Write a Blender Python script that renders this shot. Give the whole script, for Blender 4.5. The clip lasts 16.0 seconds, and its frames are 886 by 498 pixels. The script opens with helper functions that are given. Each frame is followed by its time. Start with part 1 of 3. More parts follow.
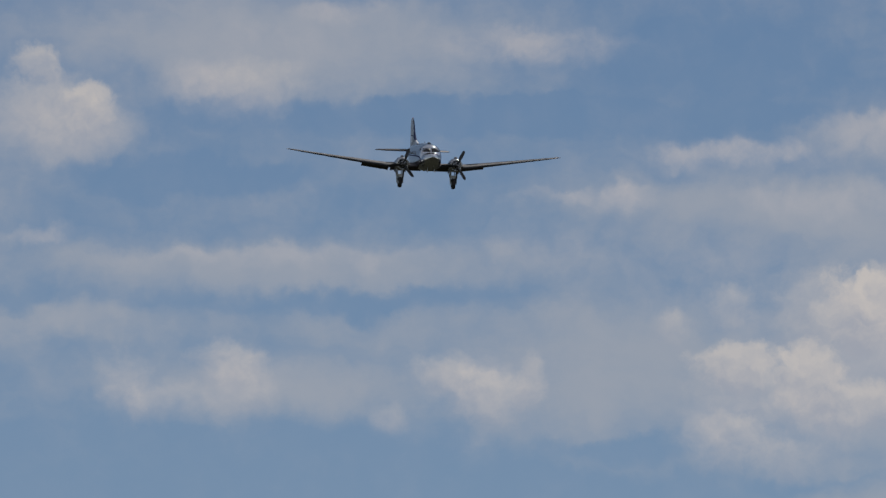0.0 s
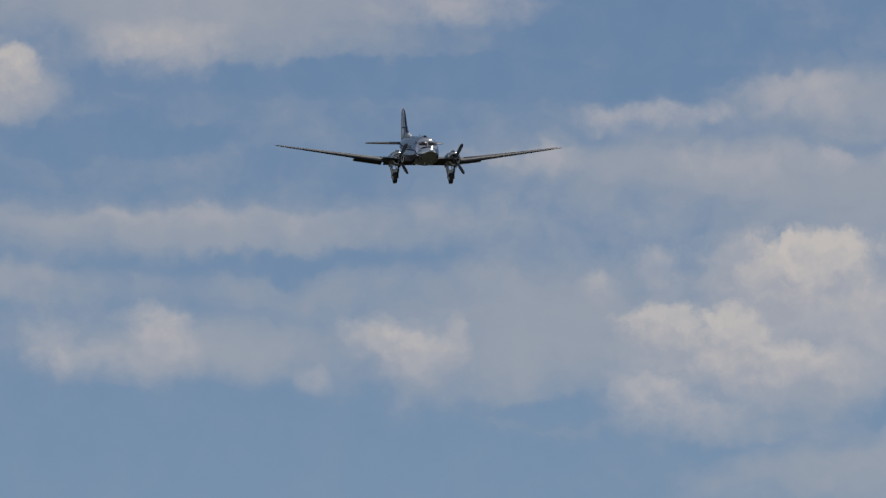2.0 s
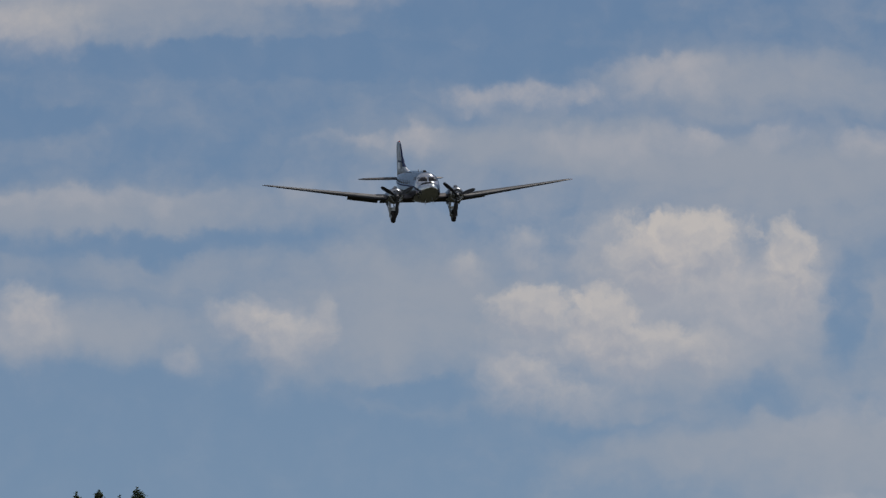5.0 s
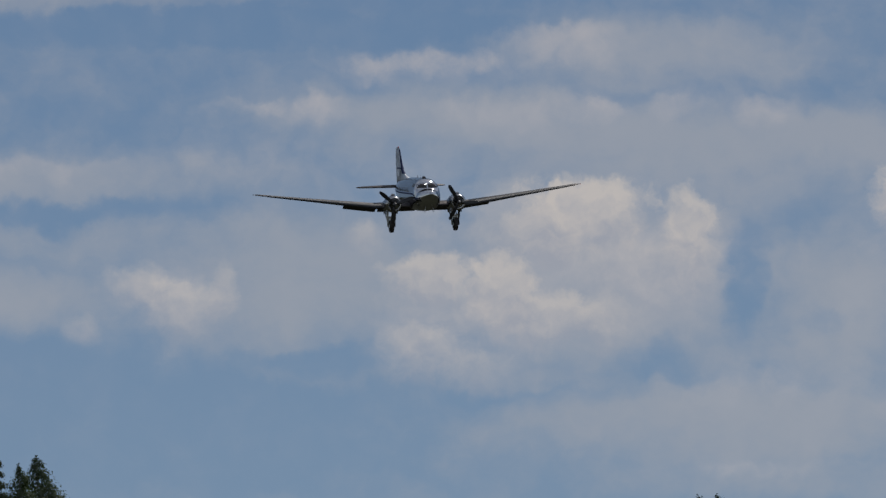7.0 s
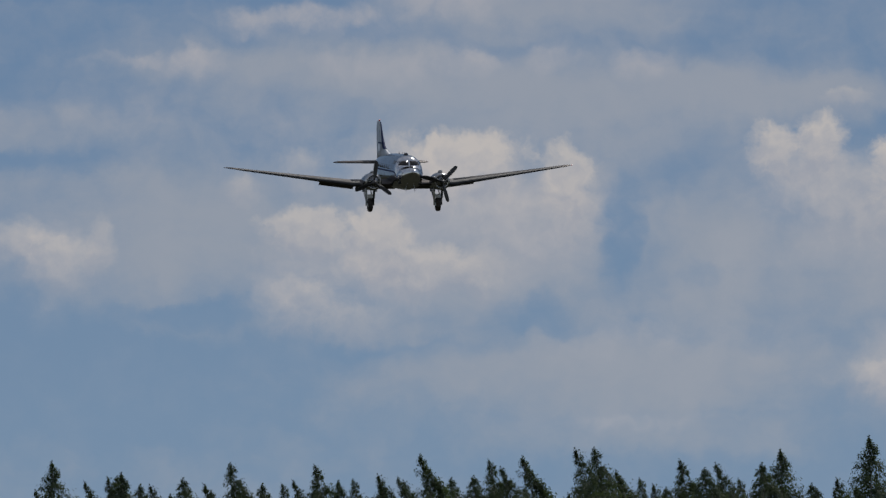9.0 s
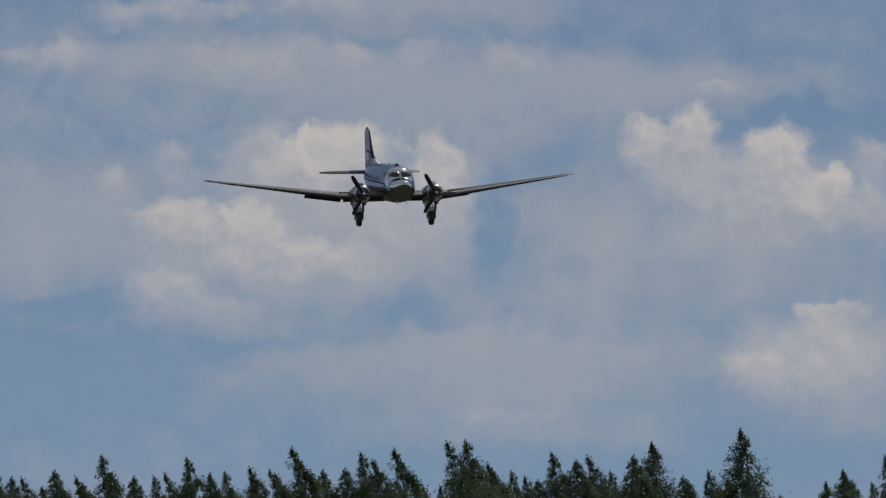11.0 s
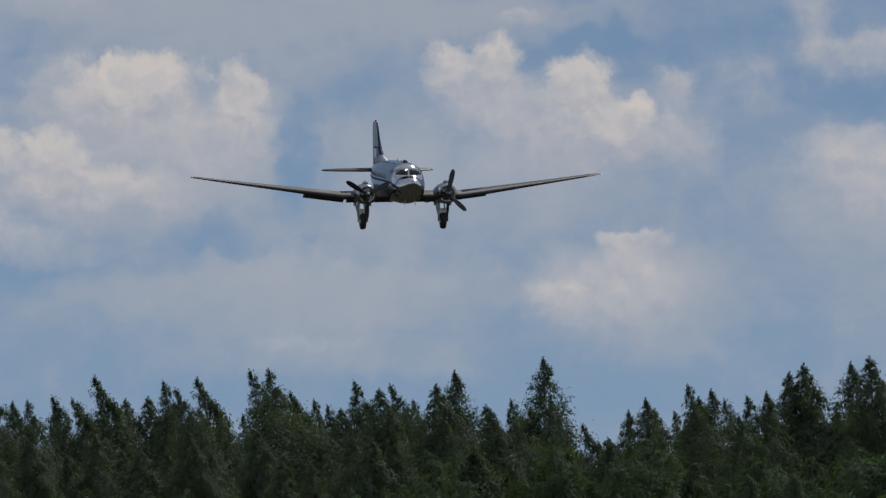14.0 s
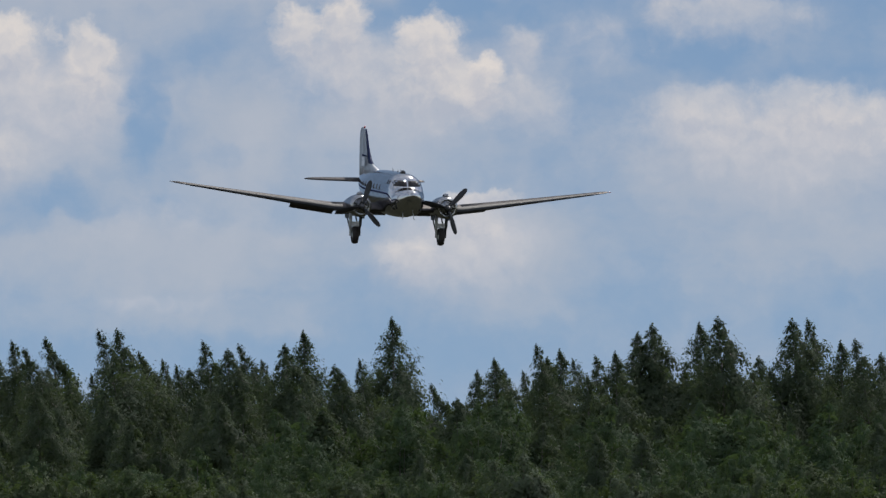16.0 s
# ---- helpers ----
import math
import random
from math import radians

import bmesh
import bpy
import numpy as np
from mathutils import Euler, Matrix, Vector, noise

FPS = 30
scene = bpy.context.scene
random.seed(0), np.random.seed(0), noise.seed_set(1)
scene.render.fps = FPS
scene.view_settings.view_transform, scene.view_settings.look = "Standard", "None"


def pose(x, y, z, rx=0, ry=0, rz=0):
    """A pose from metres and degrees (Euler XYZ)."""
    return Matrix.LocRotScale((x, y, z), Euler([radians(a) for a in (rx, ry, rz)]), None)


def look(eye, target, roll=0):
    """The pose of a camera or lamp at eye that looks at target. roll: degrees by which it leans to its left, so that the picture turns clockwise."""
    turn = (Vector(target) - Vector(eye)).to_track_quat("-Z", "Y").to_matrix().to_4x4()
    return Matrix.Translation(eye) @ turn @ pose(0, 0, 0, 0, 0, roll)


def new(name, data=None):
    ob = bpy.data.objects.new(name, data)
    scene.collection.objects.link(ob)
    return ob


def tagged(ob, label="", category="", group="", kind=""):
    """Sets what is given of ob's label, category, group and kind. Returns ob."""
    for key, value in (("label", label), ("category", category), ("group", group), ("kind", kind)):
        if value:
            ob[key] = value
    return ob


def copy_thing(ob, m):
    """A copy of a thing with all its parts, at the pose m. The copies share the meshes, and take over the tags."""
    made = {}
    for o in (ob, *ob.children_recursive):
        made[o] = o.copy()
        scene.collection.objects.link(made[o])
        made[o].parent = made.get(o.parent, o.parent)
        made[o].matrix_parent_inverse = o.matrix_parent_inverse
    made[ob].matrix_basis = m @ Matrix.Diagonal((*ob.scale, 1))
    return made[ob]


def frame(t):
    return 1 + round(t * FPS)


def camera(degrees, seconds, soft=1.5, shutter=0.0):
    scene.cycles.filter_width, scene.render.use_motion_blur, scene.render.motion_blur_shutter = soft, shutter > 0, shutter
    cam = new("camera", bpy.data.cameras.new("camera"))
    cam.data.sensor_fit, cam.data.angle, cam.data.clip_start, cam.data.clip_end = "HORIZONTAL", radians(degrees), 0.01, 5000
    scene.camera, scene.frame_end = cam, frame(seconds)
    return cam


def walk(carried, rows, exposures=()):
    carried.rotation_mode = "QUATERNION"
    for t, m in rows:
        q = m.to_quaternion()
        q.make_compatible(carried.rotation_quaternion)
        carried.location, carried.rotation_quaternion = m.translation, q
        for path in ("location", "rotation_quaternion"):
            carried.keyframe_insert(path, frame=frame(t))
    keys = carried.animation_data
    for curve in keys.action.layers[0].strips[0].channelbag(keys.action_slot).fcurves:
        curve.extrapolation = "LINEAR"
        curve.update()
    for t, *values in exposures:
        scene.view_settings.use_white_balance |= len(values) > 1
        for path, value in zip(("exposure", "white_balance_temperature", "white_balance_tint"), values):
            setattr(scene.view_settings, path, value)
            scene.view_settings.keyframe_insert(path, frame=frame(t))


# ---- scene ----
cam = camera(2 * math.degrees(math.atan(784 / 27000)), 16.0, soft=1.4)

# seconds, upward tilt, turn to the left (degrees): a long lens turned by hand from one spot
CAMERA_TURNS = (
    (0, 1.9622, 2.9602),
    (0.5, 1.9135, 2.9894),
    (1, 1.9166, 2.8920),
    (1.5, 1.8663, 2.7944),
    (2, 1.8191, 2.6774),
    (2.5, 1.8403, 2.5865),
    (3, 1.8224, 2.4841),
    (3.5, 1.7818, 2.3915),
    (6, 1.7054, 1.9946),
    (6.5, 1.6356, 1.8712),
    (7, 1.6291, 1.8046),
    (7.5, 1.6145, 1.7690),
    (8, 1.5527, 1.6746),
    (8.5, 1.4763, 1.5333),
    (9, 1.4536, 1.3433),
    (11.3, 1.4105, 0.8123),
    (11.5, 1.3878, 0.7783),
    (12, 1.3227, 0.6612),
    (12.5, 1.2626, 0.5135),
    (13, 1.2741, 0.3542),
    (13.5, 1.2382, 0.2372),
    (14, 1.1570, 0.1203),
    (14.5, 1.0823, 0.0000),
    (15, 1.0205, -0.2016),
    (15.5, 0.9783, -0.3703),
    (16, 1.0076, -0.4484),
)
walk(cam, [(t, pose(0, 0, 1.7, 90 + tilt, 0, turn)) for t, tilt, turn in CAMERA_TURNS],
     exposures=((0, 0.02), (3.5, 0.02), (6, -0.06), (13, -0.05), (13.5, 0.02), (14.5, 0.19), (15.5, 0.38), (16, 0.43)))

# seconds, place (m) and turn (degrees) of the aircraft on its approach
FLIGHT = (
    (0, -84.39, 1594.90, 65.44, -1.60, 3.51, -79.82),
    (0.5, -81.61, 1575.94, 64.36, -0.44, 3.96, -79.25),
    (1, -78.64, 1557.01, 62.93, -0.76, 3.82, -79.08),
    (1.5, -76.17, 1538.06, 61.13, -0.59, 3.73, -78.95),
    (2, -73.33, 1519.13, 59.20, -0.13, 3.71, -78.46),
    (2.5, -70.50, 1500.20, 57.34, 0.75, 3.55, -77.83),
    (3, -67.47, 1481.27, 55.70, 1.94, 3.50, -77.78),
    (3.5, -64.67, 1462.32, 54.06, 2.43, 3.47, -77.13),
    (6, -49.74, 1367.52, 46.89, 0.98, 3.66, -79.11),
    (6.5, -46.83, 1348.55, 45.28, 1.45, 3.70, -79.12),
    (7, -43.97, 1329.57, 43.72, 2.22, 3.06, -79.31),
    (7.5, -41.27, 1310.58, 42.54, 2.10, 3.02, -79.11),
    (8, -38.34, 1291.58, 41.60, 1.66, 3.17, -78.74),
    (8.5, -35.80, 1272.57, 40.40, 1.26, 3.41, -79.32),
    (9, -32.92, 1253.56, 39.29, 0.68, 3.52, -79.73),
    (11.3, -20.13, 1166.04, 34.73, 1.34, 3.81, -80.13),
    (11.5, -19.05, 1158.43, 34.16, 1.16, 4.06, -80.34),
    (12, -16.17, 1139.41, 32.56, 1.77, 4.07, -80.74),
    (12.5, -13.48, 1120.37, 30.94, 2.68, 3.73, -81.15),
    (13, -10.61, 1101.34, 29.36, 3.00, 3.27, -81.72),
    (13.5, -8.00, 1082.28, 28.17, 2.15, 3.31, -81.29),
    (14, -5.32, 1063.21, 27.26, 0.72, 3.45, -81.51),
    (14.5, -2.83, 1044.13, 26.33, 0.94, 4.02, -81.75),
    (15, -0.31, 1025.06, 25.06, 1.84, 3.95, -81.72),
    (15.5, 1.94, 1005.98, 23.63, 0.25, 3.76, -80.99),
    (16, 4.50, 986.90, 22.04, -1.17, 3.54, -79.92),
)

# ---- light ----
SUN_LIFT, SUN_TURN = radians(50), radians(24)      # turn: from straight ahead to the right
world = bpy.data.worlds.new("sky")
scene.world = world
world.use_nodes = True
wn, wl = world.node_tree.nodes, world.node_tree.links
sky = wn.new("ShaderNodeTexSky")
sky.sky_type = "NISHITA"
sky.sun_disc = False
sky.sun_elevation, sky.sun_rotation = SUN_LIFT, SUN_TURN
sky.air_density, sky.dust_density, sky.ozone_density = 1.0, 0.6, 1.0
# broken cloud all round, whiter than the blue between
around = wn.new("ShaderNodeTexCoord")
lumps = wn.new("ShaderNodeTexNoise")
lumps.inputs["Scale"].default_value, lumps.inputs["Detail"].default_value = 3.2, 6.0
wl.new(around.outputs["Generated"], lumps.inputs["Vector"])
cover = wn.new("ShaderNodeMapRange")
cover.inputs[1].default_value, cover.inputs[2].default_value = 0.38, 0.62
cover.inputs[3].default_value, cover.inputs[4].default_value = 0.15, 0.75
wl.new(lumps.outputs["Fac"], cover.inputs[0])
blend = wn.new("ShaderNodeMix")
blend.data_type = "RGBA"
blend.inputs[7].default_value = (5.0, 5.1, 5.4, 1.0)
wl.new(cover.outputs[0], blend.inputs[0])
wl.new(sky.outputs[0], blend.inputs[6])
wl.new(blend.outputs[2], wn["Background"].inputs[0])
wn["Background"].inputs[1].default_value = 0.095

sun_data = bpy.data.lights.new("sun", "SUN")
sun_data.energy, sun_data.angle, sun_data.color = 2.4, radians(1.2), (1.0, 0.95, 0.88)
sun = new("sun", sun_data)
sun.matrix_world = look((0, 0, 60), (-math.sin(SUN_TURN) * math.cos(SUN_LIFT), -math.cos(SUN_TURN) * math.cos(SUN_LIFT), 60 - math.sin(SUN_LIFT)))


# ---- node helpers ----
class Nodes:
    """Short calls for a material's nodes."""

    def __init__(self, name):
        self.mat = bpy.data.materials.new(name)
        self.mat.use_nodes = True
        self.tree = self.mat.node_tree
        self.tree.nodes.clear()
        self.out = self.add("ShaderNodeOutputMaterial")

    def add(self, kind, **props):
        node = self.tree.nodes.new(kind)
        for key, value in props.items():
            setattr(node, key, value)
        return node

    def put(self, socket, value):
        if isinstance(value, bpy.types.NodeSocket):
            self.tree.links.new(value, socket)
        elif value is not None:
            socket.default_value = value

    def math(self, op, a, b=None, c=None, clamp=False):
        node = self.add("ShaderNodeMath", operation=op, use_clamp=clamp)
        for socket, value in zip(node.inputs, (a, b, c)):
            self.put(socket, value)
        return node.outputs[0]

    def vec(self, op, a, b=None, out=0):
        node = self.add("ShaderNodeVectorMath", operation=op)
        self.put(node.inputs[0], a)
        self.put(node.inputs[1], b)
        return node.outputs[out]

    def scaled(self, a, factor):
        node = self.add("ShaderNodeVectorMath", operation="SCALE")
        self.put(node.inputs[0], a)
        self.put(node.inputs["Scale"], factor)
        return node.outputs[0]

    def noise(self, vector, scale, detail=4.0, rough=0.55, out="Fac", distortion=0.0):
        node = self.add("ShaderNodeTexNoise")
        self.put(node.inputs["Vector"], vector)
        for key, value in (("Scale", scale), ("Detail", detail), ("Roughness", rough), ("Distortion", distortion)):
            self.put(node.inputs[key], value)
        return node.outputs[out]

    def ramp(self, value, low, high, smooth=True, to_low=0.0, to_high=1.0):
        node = self.add("ShaderNodeMapRange", interpolation_type="SMOOTHSTEP" if smooth else "LINEAR")
        for socket, v in zip(node.inputs, (value, low, high, to_low, to_high)):
            self.put(socket, v)
        return node.outputs[0]

    def mix(self, fac, a, b, blend="MIX"):
        node = self.add("ShaderNodeMix", data_type="RGBA", blend_type=blend)
        self.put(node.inputs[0], fac)
        self.put(node.inputs[6], a)
        self.put(node.inputs[7], b)
        return node.outputs[2]

    def bump(self, height, strength, distance):
        node = self.add("ShaderNodeBump")
        for key, value in (("Height", height), ("Strength", strength), ("Distance", distance)):
            self.put(node.inputs[key], value)
        return node.outputs[0]

    def coords(self, which="Object"):
        return self.add("ShaderNodeTexCoord").outputs[which]

    def surface(self, colour, rough=0.5, metal=0.0, normal=None, **more):
        node = self.add("ShaderNodeBsdfPrincipled")
        for key, value in (("Base Color", colour), ("Roughness", rough), ("Metallic", metal), ("Normal", normal), *more.items()):
            self.put(node.inputs[key], value)
        self.tree.links.new(node.outputs[0], self.out.inputs[0])
        return self.mat


def rgb(r, g, b):
    """Display colour (0 to 255) as linear RGBA."""
    return tuple(((c / 255 + 0.055) / 1.055) ** 2.4 if c > 10 else c / 3300 for c in (r, g, b)) + (1.0,)
# ---- sky: cloud-strewn distance, wrapped round the view at 4.6 km ----
SKY_R, SKY_F = 4600.0, 27000.0


def sky_material():
    """Blue sky with grey veils and lit cumulus heads. u, v: small angles, in 1/27000 rad, right and down from a mark."""
    n = Nodes("cloudy_sky")
    sep = n.add("ShaderNodeSeparateXYZ")
    n.put(sep.inputs[0], n.coords())
    u = n.math("MULTIPLY_ADD", sep.outputs[0], SKY_F / SKY_R, 784.0)
    v = n.math("MULTIPLY_ADD", sep.outputs[2], -SKY_F / SKY_R, 951.0)
    uv = n.add("ShaderNodeCombineXYZ")
    n.put(uv.inputs[0], u)
    n.put(uv.inputs[1], v)
    uv = uv.outputs[0]
    stretched = n.vec("MULTIPLY", uv, (0.42, 1.0, 1.0))

    # uneven outlines: coarse, middle and fine shifts of the place
    def shift(scale, detail, amount, at):
        c = n.noise(at, scale, detail, 0.6, "Color")
        return n.scaled(n.vec("SUBTRACT", c, (0.5, 0.5, 0.5)), amount)
    drawn = n.vec("ADD", n.vec("ADD", uv, shift(0.008, 1.0, 46.0, uv)), shift(0.024, 3.0, 40.0, uv))
    warped = n.vec("ADD", n.vec("ADD", uv, shift(0.009, 2.0, 80.0, uv)), shift(0.03, 4.0, 34.0, uv))
    ragged = n.math("MULTIPLY_ADD", n.noise(drawn, 0.02, 5.0, 0.6), 1.3, -0.65)

    def away(at, x, y, rx, ry, tail):
        """Distance from a lump's middle in half sizes, drawn out below."""
        off = n.vec("MULTIPLY", n.vec("SUBTRACT", at, (x, y, 0)), (1 / rx, 1 / ry, 0))
        return n.vec("MINIMUM", off, n.vec("MULTIPLY", off, (1.0, tail, 0.0)))

    def heads(rows, inner, outer):
        """Soft lumps, crisper above than below."""
        total = None
        for x, y, rx, ry, amount in rows:
            d = n.vec("LENGTH", away(warped, x, y, rx, ry, 0.62), out=1)
            lump = n.ramp(d, outer, inner, True, 0.0, amount)
            if total is None:
                total = lump
            else:
                node = n.add("ShaderNodeMath", operation="SMOOTH_MAX")
                n.put(node.inputs[0], total)
                n.put(node.inputs[1], lump)
                node.inputs[2].default_value = 0.25
                total = node.outputs[0]
        return total

    fine = n.noise(warped, 0.0125, 4.0, 0.52)
    broad = n.noise(stretched, 0.006, 6.0, 0.58)
    bands = n.noise(n.vec("MULTIPLY", warped, (0.2, 1.1, 1.0)), 0.0085, 6.0, 0.55)

    height = n.ramp(v, -450.0, 930.0, False)
    blue = n.mix(height, rgb(99, 127, 161), rgb(123, 147, 172))
    grey = n.mix(height, rgb(148, 155, 168), rgb(149, 158, 171))
    billow = n.noise(drawn, 0.017, 4.0, 0.55)
    beside = n.noise(n.vec("ADD", drawn, (-10.0, 16.0, 0.0)), 0.017, 4.0, 0.55)
    relief = n.math("SUBTRACT", billow, beside)
    puffy = n.ramp(fine, 0.25, 0.75, False, 0.55, 1.5)

    veil = n.math("MULTIPLY_ADD", n.math("SUBTRACT", broad, 0.5), 0.9, heads(VEILS, 0.1, 1.6))
    veil = n.math("MULTIPLY_ADD", n.math("SUBTRACT", bands, 0.5), 0.8, veil)
    veil = n.math("MULTIPLY_ADD", n.math("SUBTRACT", fine, 0.5), 0.6, veil)
    veil = n.math("SUBTRACT", veil, heads(GAPS, 0.1, 1.5))
    colour = n.mix(n.ramp(veil, -0.35, 0.9, True, 0.0, 0.95), blue, grey)

    soft = n.ramp(n.math("MULTIPLY", heads(STREAKS + FAINT_HEADS + BODIES, 0.0, 1.8), puffy), 0.1, 0.95, True, 0.0, 1.0)
    soft = n.math("MULTIPLY", soft, n.math("MULTIPLY_ADD", relief, 0.8, 0.75, clamp=True))
    colour = n.mix(soft, colour, n.mix(height, rgb(170, 169, 175), rgb(167, 171, 180)))

    # cumulus, lump over lump: bright above, grey towards the base
    bright = n.mix(height, rgb(197, 189, 182), rgb(201, 194, 189))
    shade = n.mix(height, rgb(152, 157, 170), rgb(157, 161, 172))
    for x, y, rx, ry, amount in HEAPS_FAR + HEAPS_NEAR + HEAPS_LOW + HEAPS_EDGE:
        off = away(drawn, x, y, rx, ry, 0.6)
        d = n.math("ADD", n.vec("LENGTH", off, out=1), ragged)
        crisp = amount >= 0.6
        cover = n.ramp(d, 1.24 if crisp else 1.42, 0.55 if crisp else 0.3, True, 0.0, 0.1 + 0.74 * amount)
        lift = n.math("ADD", n.vec("DOT_PRODUCT", off, (0.08, -0.72 if crisp else -0.55, 0.0), out=1), n.math("MULTIPLY_ADD", relief, 1.4, 0.38 + 0.36 * amount), clamp=True)
        colour = n.mix(cover, colour, n.mix(lift, shade, bright))

    glow = n.add("ShaderNodeEmission")
    n.put(glow.inputs[0], colour)
    n.tree.links.new(glow.outputs[0], n.out.inputs[0])
    return n.mat


# clouds as u, v, half width, half height, amount
HEAPS_FAR = (                                                  # the scattered heads first passed
    (-1240, -185, 95, 34, 0.3), (-1310, -235, 85, 48, 0.5), (-1325, -300, 42, 32, 0.6), (-1232, -222, 56, 38, 0.65), (-960, -268, 105, 34, 0.35),
    (-1105, 285, 80, 26, 0.2), (-1175, 255, 45, 42, 0.3), (-962, 268, 58, 40, 0.3), (-985, 222, 66, 32, 0.45),
    (-708, 326, 36, 20, 0.2), (-528, 280, 75, 40, 0.5), (-595, 250, 62, 32, 0.55), (-458, 258, 28, 34, 0.4),
)
HEAPS_NEAR = (                                                 # the great double heap
    (-207, 160, 30, 22, 0.4), (-97, 120, 44, 34, 0.4), (262, 212, 150, 52, 0.25), (375, 190, 62, 45, 0.4), (60, 130, 95, 60, 0.4), (120, 145, 78, 48, 0.6),
    (373, 132, 58, 50, 0.8), (185, 104, 112, 52, 0.95), (-50, 270, 110, 50, 0.35), (112, 300, 110, 38, 0.6), (34, 246, 62, 52, 0.75), (-90, 222, 84, 34, 0.7),
    (-95, 356, 70, 38, 0.5), (-10, 395, 60, 26, 0.3),
)
HEAPS_LOW = (                                                  # the second heap and the low one under it
    (1140, 214, 78, 42, 0.35), (985, 205, 130, 48, 0.4), (850, 150, 130, 62, 0.45), (1010, 178, 105, 44, 0.65), (1073, 168, 40, 30, 0.85), (973, 104, 62, 46, 0.95),
    (735, 82, 42, 42, 0.85), (822, 68, 48, 46, 0.9), (1135, 110, 36, 26, 0.5), (862, -8, 48, 16, 0.3),
    (1015, 478, 132, 56, 0.3), (1070, 412, 60, 36, 0.5), (1062, 386, 66, 14, 0.6), (925, 486, 54, 28, 0.55),
)
HEAPS_EDGE = (                                                 # the banks last passed
    (1380, -24, 44, 80, 0.45), (1500, 54, 140, 34, 0.5), (1560, 286, 280, 60, 0.25), (1455, 226, 95, 42, 0.5), (1745, 236, 95, 44, 0.5), (1628, 220, 84, 44, 0.55),
    (222, 300, 56, 34, 0.4),
)
STREAKS = (
    (-1300, -200, 130, 55, 0.6), (-1000, -275, 110, 46, 0.7), (-790, -400, 70, 22, 0.6), (-445, -342, 200, 28, 0.65), (-910, -340, 190, 60, 0.4),
    (-90, -143, 190, 24, 0.8), (150, -185, 120, 32, 0.7), (-915, 36, 300, 17, 0.6), (-900, 28, 90, 10, 0.5), (-290, -64, 60, 24, 0.8), (-390, -72, 64, 11, 0.6),
    (-1318, -5, 90, 15, 0.6), (-480, -60, 60, 12, 0.4), (-480, -8, 70, 12, 0.3), (60, -62, 150, 26, 0.55), (-1290, 160, 240, 26, 0.3),
)
FAINT_HEADS = (
    (-540, 262, 115, 40, 0.6), (-960, 240, 90, 44, 0.6), (-1165, 268, 66, 45, 0.5), (-1060, 285, 130, 30, 0.4), (-712, 326, 38, 16, 0.4), (-560, 378, 60, 26, 0.35),
    (-60, 150, 70, 34, 0.4), (-117, 336, 80, 44, 0.6), (60, 300, 150, 60, 0.6), (200, -80, 80, 22, 0.6), (350, -76, 56, 24, 0.55), (500, -76, 66, 24, 0.55), (-30, -66, 80, 22, 0.5),
)
BODIES = (
    (330, 190, 110, 80, 0.7), (1640, 300, 200, 70, 0.6), (790, 160, 110, 60, 0.6), (250, 190, 230, 90, 0.7), (890, 190, 210, 80, 0.5), (1030, 450, 150, 66, 0.8),
    (1580, 262, 260, 60, 0.8), (1205, 222, 70, 40, 0.4), (-150, 60, 220, 60, 0.35), (-420, 20, 220, 50, 0.35), (1260, 95, 80, 50, 0.6), (1110, 150, 130, 60, 0.5), (640, 300, 120, 80, 0.3), (540, 420, 240, 60, 0.4), (480, 568, 190, 16, 0.45),
)
VEILS = (
    (-900, -350, 420, 90, 1.0), (-1300, -200, 170, 90, 0.7), (330, -176, 300, 50, 0.9), (-50, -60, 480, 50, 0.8),
    (300, 0, 420, 80, 1.0), (-950, 50, 520, 40, 0.8), (-1250, 150, 260, 30, 0.7), (-300, 220, 340, 110, 1.0),
    (250, 220, 380, 140, 1.0), (-900, 260, 330, 70, 0.7), (630, 250, 140, 150, 0.9), (450, 470, 460, 70, 1.0), (-700, 160, 400, 40, 0.6),
    (930, 250, 330, 150, 0.7), (1080, 460, 260, 90, 1.0), (1600, 340, 350, 130, 1.0), (650, -20, 420, 50, 0.9), (500, 580, 420, 40, 0.5),
)
GAPS = (
    (462, 215, 46, 90, 1.0), (1000, 30, 80, 26, 0.9), (1420, 110, 130, 34, 1.0), (-300, 380, 150, 24, 0.8), (607, 305, 50, 22, 0.5),
    (-550, -215, 620, 30, 1.0), (-1100, -110, 260, 30, 0.9), (-700, 110, 330, 22, 0.6), (300, 380, 90, 40, 0.7), (-1020, 430, 460, 110, 1.5), (1330, 520, 130, 60, 0.5),
    (620, 660, 900, 40, 0.4), (120, 440, 260, 18, 0.5), (-620, 480, 480, 100, 1.1), (-80, -330, 230, 60, 0.8),
)
rows, cols = 24, 90
verts, faces = [], []
for j in range(rows + 1):
    for i in range(cols + 1):
        a = radians(-32 + 64 * i / cols)
        verts.append((SKY_R * math.sin(a), SKY_R * math.cos(a), -12 + 1500 * j / rows))
for j in range(rows):
    for i in range(cols):
        k = j * (cols + 1) + i
        faces.append((k, k + 1, k + cols + 2, k + cols + 1))
sheet = bpy.data.meshes.new("sky_backdrop")
sheet.from_pydata(verts, [], faces)
sheet.materials.append(sky_material())
sky_backdrop = new("backdrop", sheet)
sky_backdrop.location = (0, 0, 1.7)
tagged(sky_backdrop, "blue summer sky strewn with grey veils and sunlit cumulus clouds", "sky", kind="structure")


